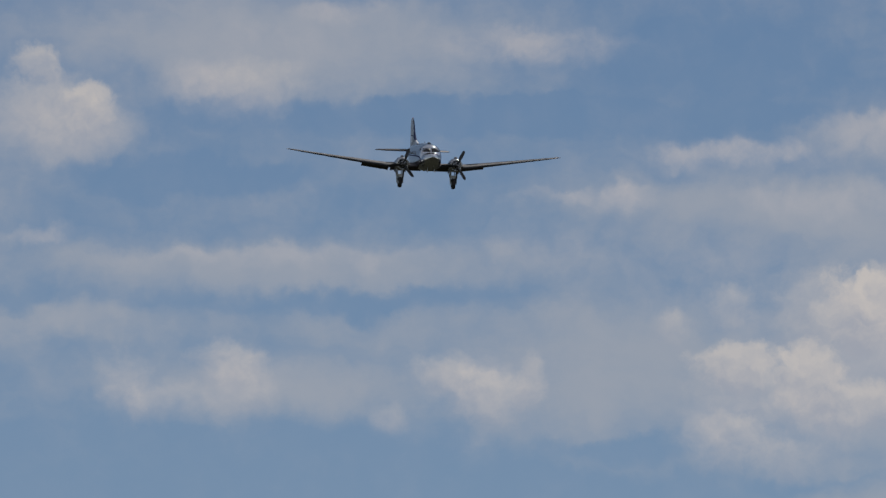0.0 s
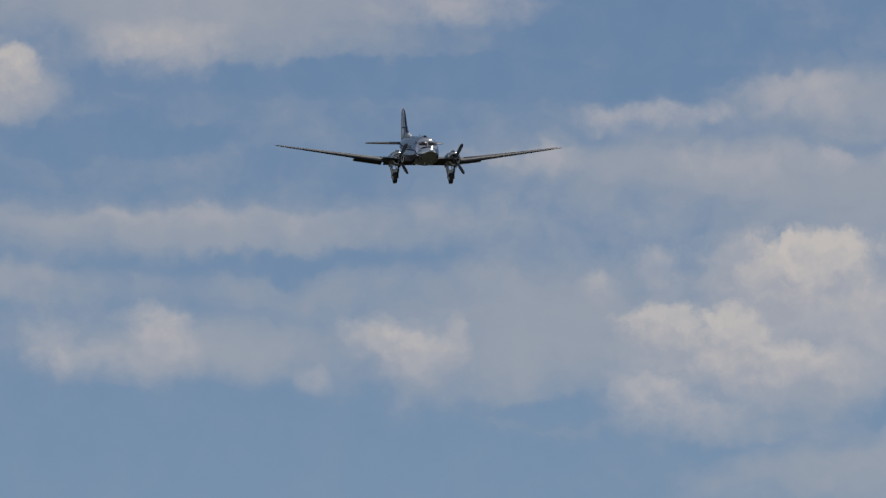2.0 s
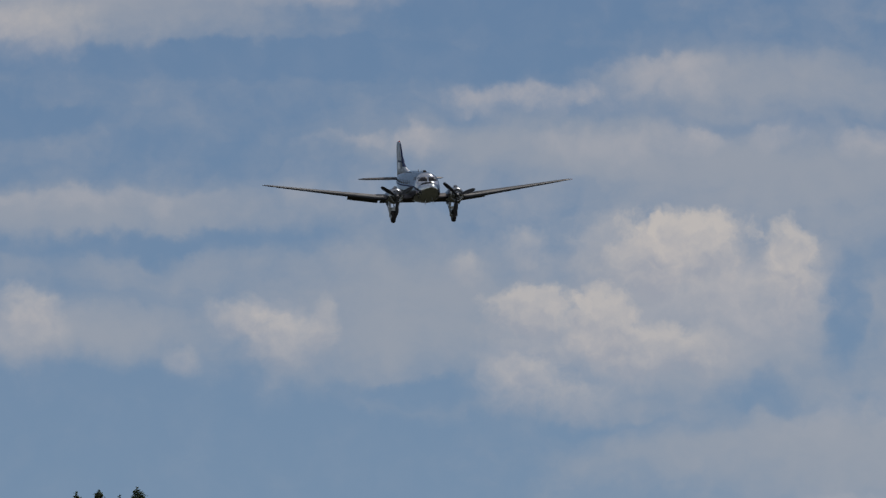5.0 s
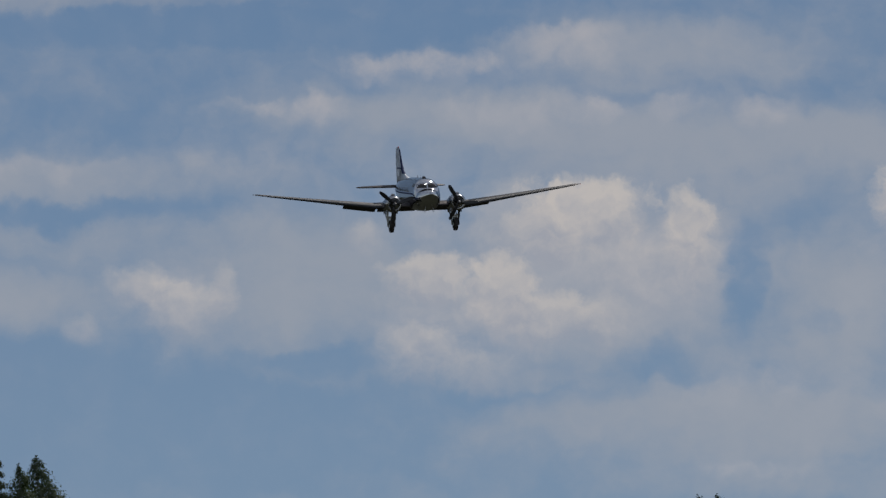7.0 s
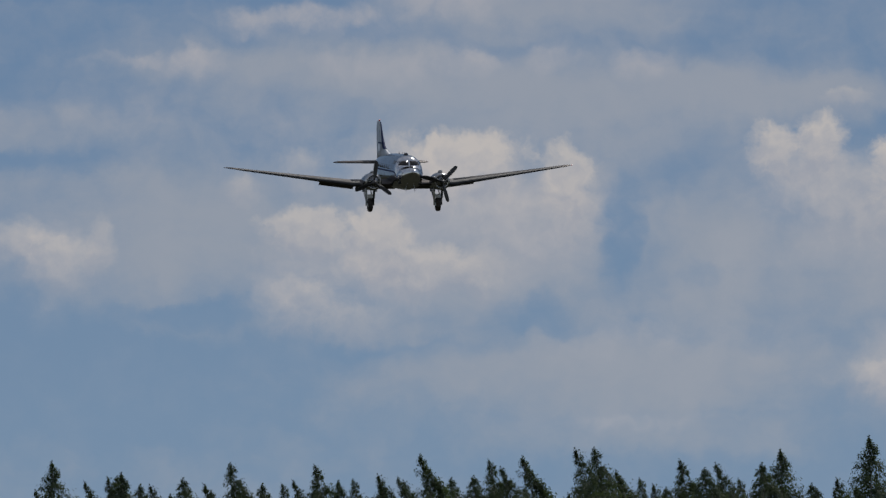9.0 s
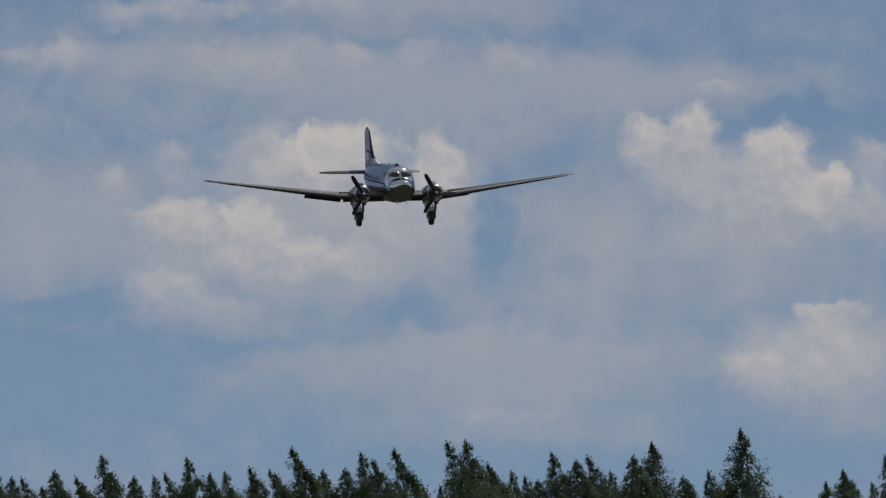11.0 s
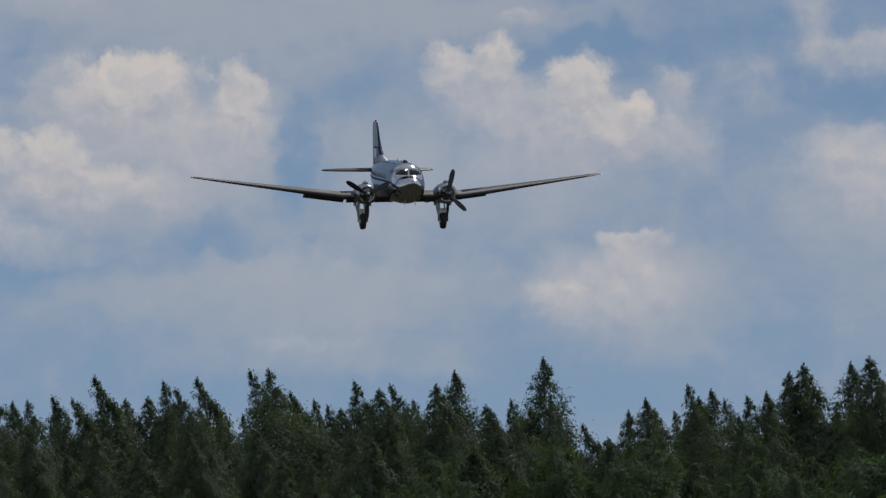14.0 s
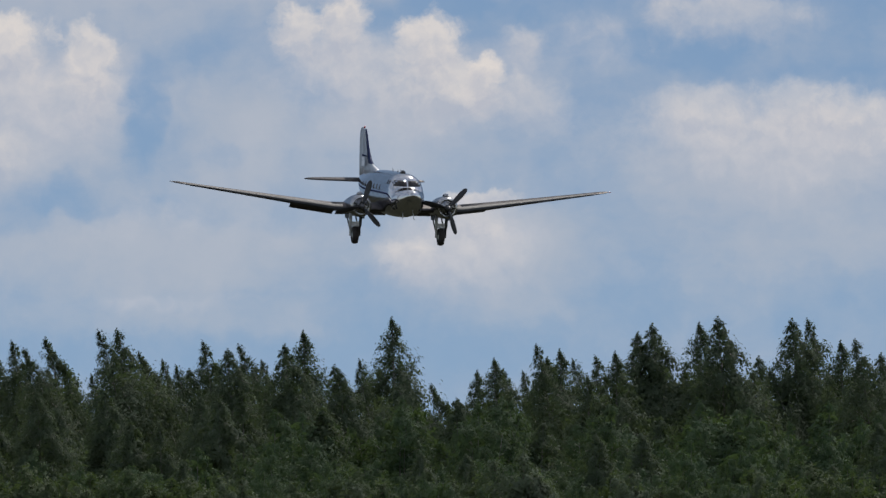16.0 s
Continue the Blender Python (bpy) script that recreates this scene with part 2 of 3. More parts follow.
# ---- materials ----
def aluminium(name, base, rough, stain=0.25, dents=0.25):
    """Bare polished sheet: panels of slightly different sheen, streaks along the airflow."""
    n = Nodes(name)
    at = n.coords()
    panel = n.add("ShaderNodeTexVoronoi", distance="CHEBYCHEV")
    n.put(panel.inputs["Vector"], n.vec("MULTIPLY", at, (0.9, 1.3, 1.3)))
    n.put(panel.inputs["Scale"], 1.0)
    tone = n.add("ShaderNodeSeparateColor")
    n.put(tone.inputs[0], panel.outputs["Color"])
    streak = n.noise(n.vec("MULTIPLY", at, (0.5, 4.0, 4.0)), 1.6, 5.0, 0.6)
    dark = tuple(c * (1 - stain) for c in base[:3]) + (1.0,)
    colour = n.mix(n.ramp(streak, 0.3, 0.75), base, dark)
    colour = n.mix(n.math("MULTIPLY", tone.outputs[0], 0.2), colour, dark)
    r = n.math("MULTIPLY_ADD", tone.outputs[1], 0.07, rough)
    ripple = n.bump(n.noise(at, 1.8, 3.0, 0.5), dents, 0.015)
    return n.surface(colour, r, 1.0, ripple, **{"Specular Tint": (0.55, 0.55, 0.55, 1)})


def paint(name, base, rough=0.5, wear=0.2, metal=0.0, scale=6.0, gloss=0.5):
    n = Nodes(name)
    at = n.coords()
    g = n.noise(at, scale, 6.0, 0.6)
    dark = tuple(c * (1 - wear) for c in base[:3]) + (1.0,)
    colour = n.mix(n.ramp(g, 0.35, 0.7), base, dark)
    return n.surface(colour, n.ramp(g, 0.2, 0.8, False, rough - 0.08, rough + 0.1), metal, n.bump(n.noise(at, scale * 6, 3.0), 0.15, 0.004), **{"Specular IOR Level": gloss})


def leaf_material(name, low, high):
    """Leaves, each clump a little different, letting some light through."""
    n = Nodes(name)
    info = n.add("ShaderNodeNewGeometry")
    thing = n.add("ShaderNodeObjectInfo")
    tone = n.math("MULTIPLY_ADD", n.noise(n.coords(), 0.9, 3.0), 0.8, n.math("MULTIPLY_ADD", info.outputs["Random Per Island"], 0.12, 0.01), clamp=True)
    colour = n.mix(tone, low, high)
    colour = n.mix(n.math("MULTIPLY", thing.outputs["Random"], 0.45), colour, n.mix(0.5, low, (0.06, 0.075, 0.03, 1)))
    node = n.add("ShaderNodeBsdfPrincipled")
    n.put(node.inputs["Base Color"], colour)
    n.put(node.inputs["Roughness"], 0.8)
    n.put(node.inputs["Specular IOR Level"], 0.15)
    through_leaf = n.add("ShaderNodeBsdfTranslucent")
    n.put(through_leaf.inputs[0], n.mix(0.5, colour, (0.09, 0.14, 0.02, 1)))
    both = n.add("ShaderNodeMixShader")
    n.put(both.inputs[0], 0.35)
    n.tree.links.new(node.outputs[0], both.inputs[1])
    n.tree.links.new(through_leaf.outputs[0], both.inputs[2])
    n.tree.links.new(both.outputs[0], n.out.inputs[0])
    return n.mat


def bark_material(name, pale):
    n = Nodes(name)
    at = n.coords()
    g = n.noise(n.vec("MULTIPLY", at, (6, 6, 1.5)), 2.0, 6.0, 0.65)
    colour = n.mix(n.ramp(g, 0.45, 0.65), pale, (0.05, 0.045, 0.04, 1))
    return n.surface(colour, 0.85, 0.0, n.bump(g, 0.5, 0.02))


def grass_material():
    n = Nodes("meadow_grass")
    at = n.coords()
    a = n.noise(at, 0.02, 6.0, 0.6)
    b = n.noise(at, 1.5, 6.0, 0.7)
    colour = n.mix(a, (0.03, 0.03, 0.022, 1), (0.044, 0.041, 0.03, 1))
    colour = n.mix(n.math("MULTIPLY", b, 0.5), colour, (0.025, 0.03, 0.012, 1))
    return n.surface(colour, 0.95, 0.0, n.bump(b, 0.6, 0.1), **{"Specular IOR Level": 0.05})


M_SKIN = aluminium("polished_aluminium", (0.6, 0.61, 0.635, 1), 0.09, 0.25, 0.1)
# wing metal: the underside's dark ground reflection is put into the base colour
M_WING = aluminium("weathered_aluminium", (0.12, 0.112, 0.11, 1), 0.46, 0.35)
M_COWL = aluminium("cowling_aluminium", (0.46, 0.46, 0.47, 1), 0.2, 0.3, 0.15)
M_GLASS = paint("cockpit_glass", (0.02, 0.016, 0.015, 1), 0.12, 0.1)
M_BLACK = paint("black_blade_paint", (0.02, 0.02, 0.022, 1), 0.38, 0.3)
M_ENGINE = paint("oily_engine_metal", (0.035, 0.034, 0.034, 1), 0.5, 0.5, 0.5, 12)
M_RUBBER = paint("tyre_rubber", (0.03, 0.025, 0.023, 1), 0.75, 0.3)
M_STEEL = paint("strut_silver_paint", (0.68, 0.69, 0.7, 1), 0.4, 0.25, 0.1)
M_HUB = paint("oily_hub_steel", (0.12, 0.12, 0.125, 1), 0.45, 0.4, 0.7)
M_FIN = paint("silver_fin_paint", (0.4, 0.41, 0.43, 1), 0.4, 0.18, 0.3, 2.0)
M_DARKSTEEL = paint("dark_strut_steel", (0.1, 0.1, 0.11, 1), 0.5, 0.3, 0.6)
M_NAVY = paint("navy_stripe_paint", (0.02, 0.03, 0.09, 1), 0.7, 0.15, gloss=0.12)
M_WHITE = paint("white_panel_paint", (0.72, 0.73, 0.75, 1), 0.4, 0.1)
M_BOOT = paint("deicer_boot_rubber", (0.03, 0.03, 0.033, 1), 0.6, 0.2)
M_RED = paint("red_lamp_glass", (0.6, 0.03, 0.02, 1), 0.2, 0.1)
M_LEAF_TOP = leaf_material("birch_leaves", (0.057, 0.078, 0.05, 1), (0.094, 0.12, 0.075, 1))
M_LEAF_LOW = leaf_material("young_birch_leaves", (0.044, 0.076, 0.04, 1), (0.072, 0.114, 0.06, 1))
M_LEAF_PALE = leaf_material("willow_leaves", (0.08, 0.105, 0.068, 1), (0.125, 0.15, 0.1, 1))
M_LEAF_OLIVE = leaf_material("olive_willow_leaves", (0.052, 0.074, 0.036, 1), (0.08, 0.11, 0.054, 1))
M_NEEDLE = leaf_material("spruce_needles", (0.048, 0.058, 0.038, 1), (0.078, 0.09, 0.056, 1))
M_BIRCH = bark_material("birch_bark", (0.15, 0.145, 0.13, 1))
M_BARK = bark_material("spruce_bark", (0.14, 0.11, 0.09, 1))
M_GRASS = grass_material()


# ---- building helpers ----
def part(name, bm, material, parent=None, label="", smooth=True):
    """Links a bmesh as one mesh object under a thing or a part."""
    bmesh.ops.recalc_face_normals(bm, faces=bm.faces)
    me = bpy.data.meshes.new(name)
    bm.to_mesh(me)
    bm.free()
    for p in me.polygons:
        p.use_smooth = smooth
    me.materials.append(material)
    ob = new(name, me)
    ob.parent = parent
    return tagged(ob, label)


def loft(rings, closed=True, cap=True):
    """Skin over rings of equal numbers of points."""
    bm = bmesh.new()
    made = [[bm.verts.new(p) for p in ring] for ring in rings]
    count = len(rings[0])
    for a, b in zip(made, made[1:]):
        for i in range(count if closed else count - 1):
            j = (i + 1) % count
            bm.faces.new((a[i], a[j], b[j], b[i]))
    if cap:
        bm.faces.new(made[0][::-1])
        bm.faces.new(made[-1])
    return bm


def tube(points, radii, sides=10):
    """A round bar along points."""
    rings = []
    for k, p in enumerate(points):
        p = Vector(p)
        way = (Vector(points[min(k + 1, len(points) - 1)]) - Vector(points[max(k - 1, 0)])).normalized()
        side = way.orthogonal().normalized()
        up = way.cross(side)
        r = radii[k] if isinstance(radii, (tuple, list)) else radii
        rings.append([p + r * (math.cos(2 * math.pi * i / sides) * side + math.sin(2 * math.pi * i / sides) * up) for i in range(sides)])
    return loft(rings)


def turned(profile, axis="x", sides=24, at=(0, 0, 0)):
    """A turned form: profile rows of (along, radius)."""
    rings = []
    for along, r in profile:
        ring = []
        for i in range(sides):
            a = 2 * math.pi * i / sides
            c, s = r * math.cos(a), r * math.sin(a)
            p = (along, c, s) if axis == "x" else (c, along, s)
            ring.append(Vector(p) + Vector(at))
        rings.append(ring)
    return loft(rings)


def foil(chord, thick, points=9):
    """Airfoil outline, (along chord from the nose, height), round the profile."""
    xs = [0.5 * (1 - math.cos(math.pi * i / points)) for i in range(points + 1)]
    half = [5 * thick * (0.2969 * math.sqrt(x) - 0.126 * x - 0.3516 * x * x + 0.2843 * x ** 3 - 0.1036 * x ** 4) for x in xs]
    top = [(x * chord, (h + 0.02 * math.sin(math.pi * x)) * chord) for x, h in zip(xs, half)]
    low = [(x * chord, (-0.75 * h + 0.02 * math.sin(math.pi * x)) * chord) for x, h in zip(xs, half)]
    return top + low[-2:0:-1]


# ---- the aircraft: body axes x forward (origin 7 m behind the nose), y to its port side, z up from the thrust line ----
NOSE = 7.0
THRUST = -0.1                                     # height of the propeller shafts
# station behind the nose, top, bottom, half width
FUSELAGE = (
    (0.0, 0.8, 0.72, 0.04), (0.1, 0.94, 0.46, 0.28), (0.28, 1.02, 0.22, 0.46), (0.55, 1.08, -0.02, 0.65), (0.9, 1.12, -0.26, 0.81),
    (1.4, 1.15, -0.49, 0.97), (1.8, 1.19, -0.62, 1.06), (1.95, 1.2, -0.67, 1.08), (2.15, 1.45, -0.69, 1.11), (2.4, 1.76, -0.71, 1.15), (2.75, 1.95, -0.74, 1.19),
    (3.2, 2.04, -0.78, 1.23), (4.2, 2.07, -0.81, 1.26), (6.5, 2.07, -0.82, 1.26), (9.5, 2.03, -0.8, 1.26), (11.5, 1.96, -0.66, 1.21),
    (13.5, 1.8, -0.36, 1.04), (15.5, 1.68, 0.06, 0.78), (17.0, 1.55, 0.42, 0.52), (18.4, 1.38, 0.76, 0.26), (19.3, 1.2, 0.96, 0.08),
)


def hull_point(station, angle, out=0.0):
    """A point on the fuselage's skin; angle from straight up to port."""
    for a, b in zip(FUSELAGE, FUSELAGE[1:]):
        if station <= b[0]:
            break
    k = min(1, max(0, (station - a[0]) / (b[0] - a[0])))
    top, low, half = (a[i] + (b[i] - a[i]) * k for i in (1, 2, 3))
    c, s = math.cos(angle), math.sin(angle)
    y = (half + out) * math.copysign(abs(s) ** 0.9, s)
    z = (top + low) / 2 + ((top - low) / 2 + out) * math.copysign(abs(c) ** 0.9, c)
    return Vector((NOSE - station, y, z))


def hull_panel(name, s0, s1, a0, a1, material, parent, out=0.012, label="", nx=4, ny=4):
    """A panel that follows the fuselage's skin, slightly proud of it."""
    bm = bmesh.new()
    grid = [[bm.verts.new(hull_point(s0 + (s1 - s0) * i / nx, a0 + (a1 - a0) * j / ny, out)) for j in range(ny + 1)] for i in range(nx + 1)]
    for i in range(nx):
        for j in range(ny):
            bm.faces.new((grid[i][j], grid[i + 1][j], grid[i + 1][j + 1], grid[i][j + 1]))
    made = bmesh.ops.extrude_face_region(bm, geom=bm.faces[:])
    mid = hull_point((s0 + s1) / 2, (a0 + a1) / 2) - Vector((NOSE - (s0 + s1) / 2, 0, 0.5))
    for v in made["geom"]:
        if isinstance(v, bmesh.types.BMVert):
            v.co -= mid.normalized() * (out + 0.01)
    return part(name, bm, material, parent, label)


def windscreen_pane(a0, a1, z0, z1, parent, across=5, up=3):
    """A raked pane between two heights, let into the step over the nose."""
    def at(angle, z, out):
        low, high = 1.3, 3.2
        for _ in range(24):
            mid = (low + high) / 2
            low, high = (mid, high) if hull_point(mid, angle).z < z else (low, mid)
        return hull_point(low, angle, out)
    rings = []
    for i in range(across + 1):
        angle = a0 + (a1 - a0) * i / across
        ring = [at(angle, z0 + (z1 - z0) * j / up, 0.014) for j in range(up + 1)]
        rings.append(ring + [at(angle, z0 + (z1 - z0) * j / up, -0.02) for j in range(up, -1, -1)])
    return part("windscreen_pane", loft(rings), M_GLASS, parent, "dark cockpit glass")


def wing_station(y):
    """Leading edge (behind the nose), chord, height and thickness of the wing at |y|."""
    if y <= 4.25:
        return 4.95, 4.4, -0.38, 0.14
    k = (y - 4.25) / (14.45 - 4.25)
    lead = 4.95 + 2.75 * k
    trail = 9.35 - 0.1 * k
    if k > 0.93:                                       # rounded tip
        q = math.sqrt(max(0.0, 1 - ((k - 0.93) / 0.0702) ** 2))
        mid = lead + (trail - lead) * 0.55
        lead, trail = mid + (lead - mid) * (0.12 + 0.88 * q), mid + (trail - mid) * (0.12 + 0.88 * q)
    return lead, trail - lead, -0.38 + 1.36 * k, 0.14 - 0.055 * k


def wing_loft(ys):
    rings = []
    for y in ys:
        lead, chord, z, thick = wing_station(abs(y))
        rings.append([(NOSE - lead - fx, y, z + fz) for fx, fz in foil(chord, thick)])
    return loft(rings)


def flap(y0, y1, parent):
    """Split flap panel swung down under the trailing edge."""
    rings = []
    for y in (y0, y1):
        lead, chord, z, thick = wing_station(abs(y))
        hx, hz = NOSE - lead - chord * 0.79, z - thick * chord * 0.2
        ex, ez = hx - chord * 0.18, hz - chord * 0.09
        rings.append([(hx, y, hz), (ex, y, ez), (ex - 0.02, y, ez + 0.03), (hx - 0.03, y, hz + 0.04)])
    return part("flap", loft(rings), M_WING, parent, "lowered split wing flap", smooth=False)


def surface_loft(rows, thick, upright):
    """Fin or tailplane: rows of (across, leading, trailing) stations."""
    rings = []
    for across, lead, trail in rows:
        ring = []
        for fx, fz in foil(trail - lead, thick, 7):
            ring.append((NOSE - lead - fx, fz if upright else across, across if upright else 1.04 + fz))
        rings.append(ring)
    return loft(rings)


def blade():
    """One propeller blade standing up from the hub, twisted."""
    rings = []
    for r, width, thick, twist in ((0.12, 0.1, 0.1, 50), (0.3, 0.17, 0.11, 40), (0.55, 0.3, 0.08, 34), (0.9, 0.37, 0.05, 27), (1.3, 0.36, 0.035, 20), (1.58, 0.3, 0.025, 17), (1.7, 0.19, 0.018, 16), (1.745, 0.07, 0.01, 16)):
        a = radians(twist)
        ring = []
        for i in range(10):
            q = 2 * math.pi * i / 10
            c, s = width / 2 * math.cos(q), thick / 2 * math.sin(q)
            ring.append((c * math.sin(a) + s * math.cos(a), c * math.cos(a) - s * math.sin(a), r))
        rings.append(ring)
    return loft(rings)


def propeller(parent, y):
    prop = part("propeller", turned(((-0.16, 0.1), (-0.12, 0.17), (0.08, 0.17), (0.2, 0.13), (0.34, 0.09), (0.36, 0.03)), sides=16), M_HUB, parent, "three-bladed black propeller with an oily steel hub")
    prop.location = (NOSE - 2.6, y, THRUST)
    first = part("blade", blade(), M_BLACK, prop)
    for k in (1, 2):
        other = new("blade", first.data)
        other.parent = prop
        other.rotation_euler = (radians(120 * k), 0, 0)
    return prop


def engine(parent, y):
    """Cowling with a round intake, the dark radial engine inside it, and the nacelle that runs back over the wing."""
    x0 = NOSE - 2.95
    cowl = part("engine_cowling", turned(((0.0, 0.5), (0.05, 0.56), (-0.03, 0.63), (-0.2, 0.7), (-0.5, 0.73), (-1.1, 0.73), (-1.3, 0.7), (-1.32, 0.66), (-1.1, 0.66), (-0.3, 0.62), (-0.04, 0.52), (0.0, 0.5)), at=(x0, y, THRUST), sides=32), M_COWL, parent, "polished round engine cowling")
    radial = part("radial_engine", turned(((0.1, 0.06), (0.05, 0.2), (-0.15, 0.24), (-0.16, 0.63), (-0.7, 0.63)), at=(x0 - 0.05, y, THRUST), sides=24), M_ENGINE, cowl, "dark radial engine behind the propeller")
    pot = tube(((x0 - 0.12, 0, 0.22), (x0 - 0.12, 0, 0.5), (x0 - 0.12, 0, 0.58)), (0.1, 0.11, 0.07), 8)
    first = part("cylinder_head", pot, M_DARKSTEEL, cowl)
    first.location = (0, y, THRUST)
    for k in range(1, 9):
        other = new("cylinder_head", first.data)
        other.parent = cowl
        other.location = (0, y, THRUST)
        other.rotation_euler = (radians(40 * k), 0, 0)
    rings = []
    for s, top, low, half in ((4.15, 0.56, -0.76, 0.66), (4.7, 0.54, -0.82, 0.62), (5.6, 0.5, -0.86, 0.58), (6.8, 0.3, -0.86, 0.5), (8.0, 0.12, -0.78, 0.38), (9.0, -0.1, -0.62, 0.22), (9.6, -0.3, -0.45, 0.06)):
        rings.append([(NOSE - s, y + half * math.sin(2 * math.pi * i / 20), (top + low) / 2 + (top - low) / 2 * math.cos(2 * math.pi * i / 20)) for i in range(20)])
    part("nacelle", loft(rings), M_COWL, parent)
    scoop = loft([[(x0 - 0.55 - s, y + w * c, 0.6 + h * t) for c, t in ((-1, 0), (-0.8, 0.8), (0, 1), (0.8, 0.8), (1, 0))] for s, w, h in ((0, 0.16, 0.2), (0.2, 0.18, 0.22), (0.8, 0.12, 0.06))])
    part("air_scoop", scoop, M_COWL, parent)
    part("exhaust_pipe", tube(((x0 - 1.2, y + 0.5, -0.45), (x0 - 1.7, y + 0.62, -0.62), (x0 - 2.1, y + 0.64, -0.7)), (0.1, 0.1, 0.09)), M_ENGINE, parent)


def landing_gear(parent, y):
    """Main wheel between two oleo legs, with drag braces to the nacelle."""
    x, z = NOSE - 5.0, -2.05
    wheel = part("wheel", turned(((-0.17, 0.3), (-0.2, 0.42), (-0.17, 0.53), (-0.08, 0.57), (0.08, 0.57), (0.17, 0.53), (0.2, 0.42), (0.17, 0.3)), axis="y", sides=28, at=(x, y, z)), M_RUBBER, parent, "black rubber main tyre")
    part("rim", turned(((-0.19, 0.05), (-0.19, 0.12), (-0.13, 0.29), (0.13, 0.29), (0.19, 0.12), (0.19, 0.05)), axis="y", sides=20, at=(x, y, z)), M_STEEL, wheel)
    for s in (-1, 1):
        part("oleo_leg", tube(((x, y + s * 0.3, z - 0.06), (x, y + s * 0.3, z + 0.5), (x + 0.03, y + s * 0.31, z + 0.55), (x + 0.15, y + s * 0.34, -0.65)), (0.07, 0.07, 0.1, 0.1)), M_STEEL if s < 0 else M_DARKSTEEL, parent)
        part("drag_brace", tube(((x, y + s * 0.27, z + 0.12), (x - 1.7, y + s * 0.3, -0.75)), 0.045, 8), M_DARKSTEEL, parent)
        part("well_door", loft([[(x + 0.5, y + s * 0.5, -0.7), (x + 0.5, y + s * 0.53, -0.7), (x - 0.9, y + s * 0.53, -0.75), (x - 0.9, y + s * 0.5, -0.75)], [(x + 0.4, y + s * 0.5, -0.98), (x + 0.4, y + s * 0.53, -0.98), (x - 0.8, y + s * 0.53, -1.0), (x - 0.8, y + s * 0.5, -1.0)]]), M_DARKSTEEL, parent, smooth=False)
    part("axle", tube(((x, y - 0.34, z), (x, y + 0.34, z)), 0.06), M_STEEL, parent)
    part("fork_bridge", loft([[(x + 0.1, y - 0.31, z + 0.56), (x + 0.1, y + 0.31, z + 0.56), (x + 0.1, y + 0.29, z + 0.86), (x + 0.1, y - 0.29, z + 0.86)], [(x - 0.06, y - 0.31, z + 0.56), (x - 0.06, y + 0.31, z + 0.56), (x - 0.06, y + 0.29, z + 0.86), (x - 0.06, y - 0.29, z + 0.86)]]), M_STEEL, parent, "bright steel fork bridge over the tyre", smooth=False)


# height, leading and trailing edge of the fin, with the fillet that runs forward along the roof
FIN_ROWS = ((1.3, 11.6, 18.1), (1.86, 12.6, 18.1), (2.0, 13.8, 18.1), (2.2, 14.9, 18.1), (2.55, 15.75, 18.1), (3.2, 16.45, 18.1), (3.9, 17.0, 18.1), (4.25, 17.3, 18.1), (4.42, 17.6, 18.1))


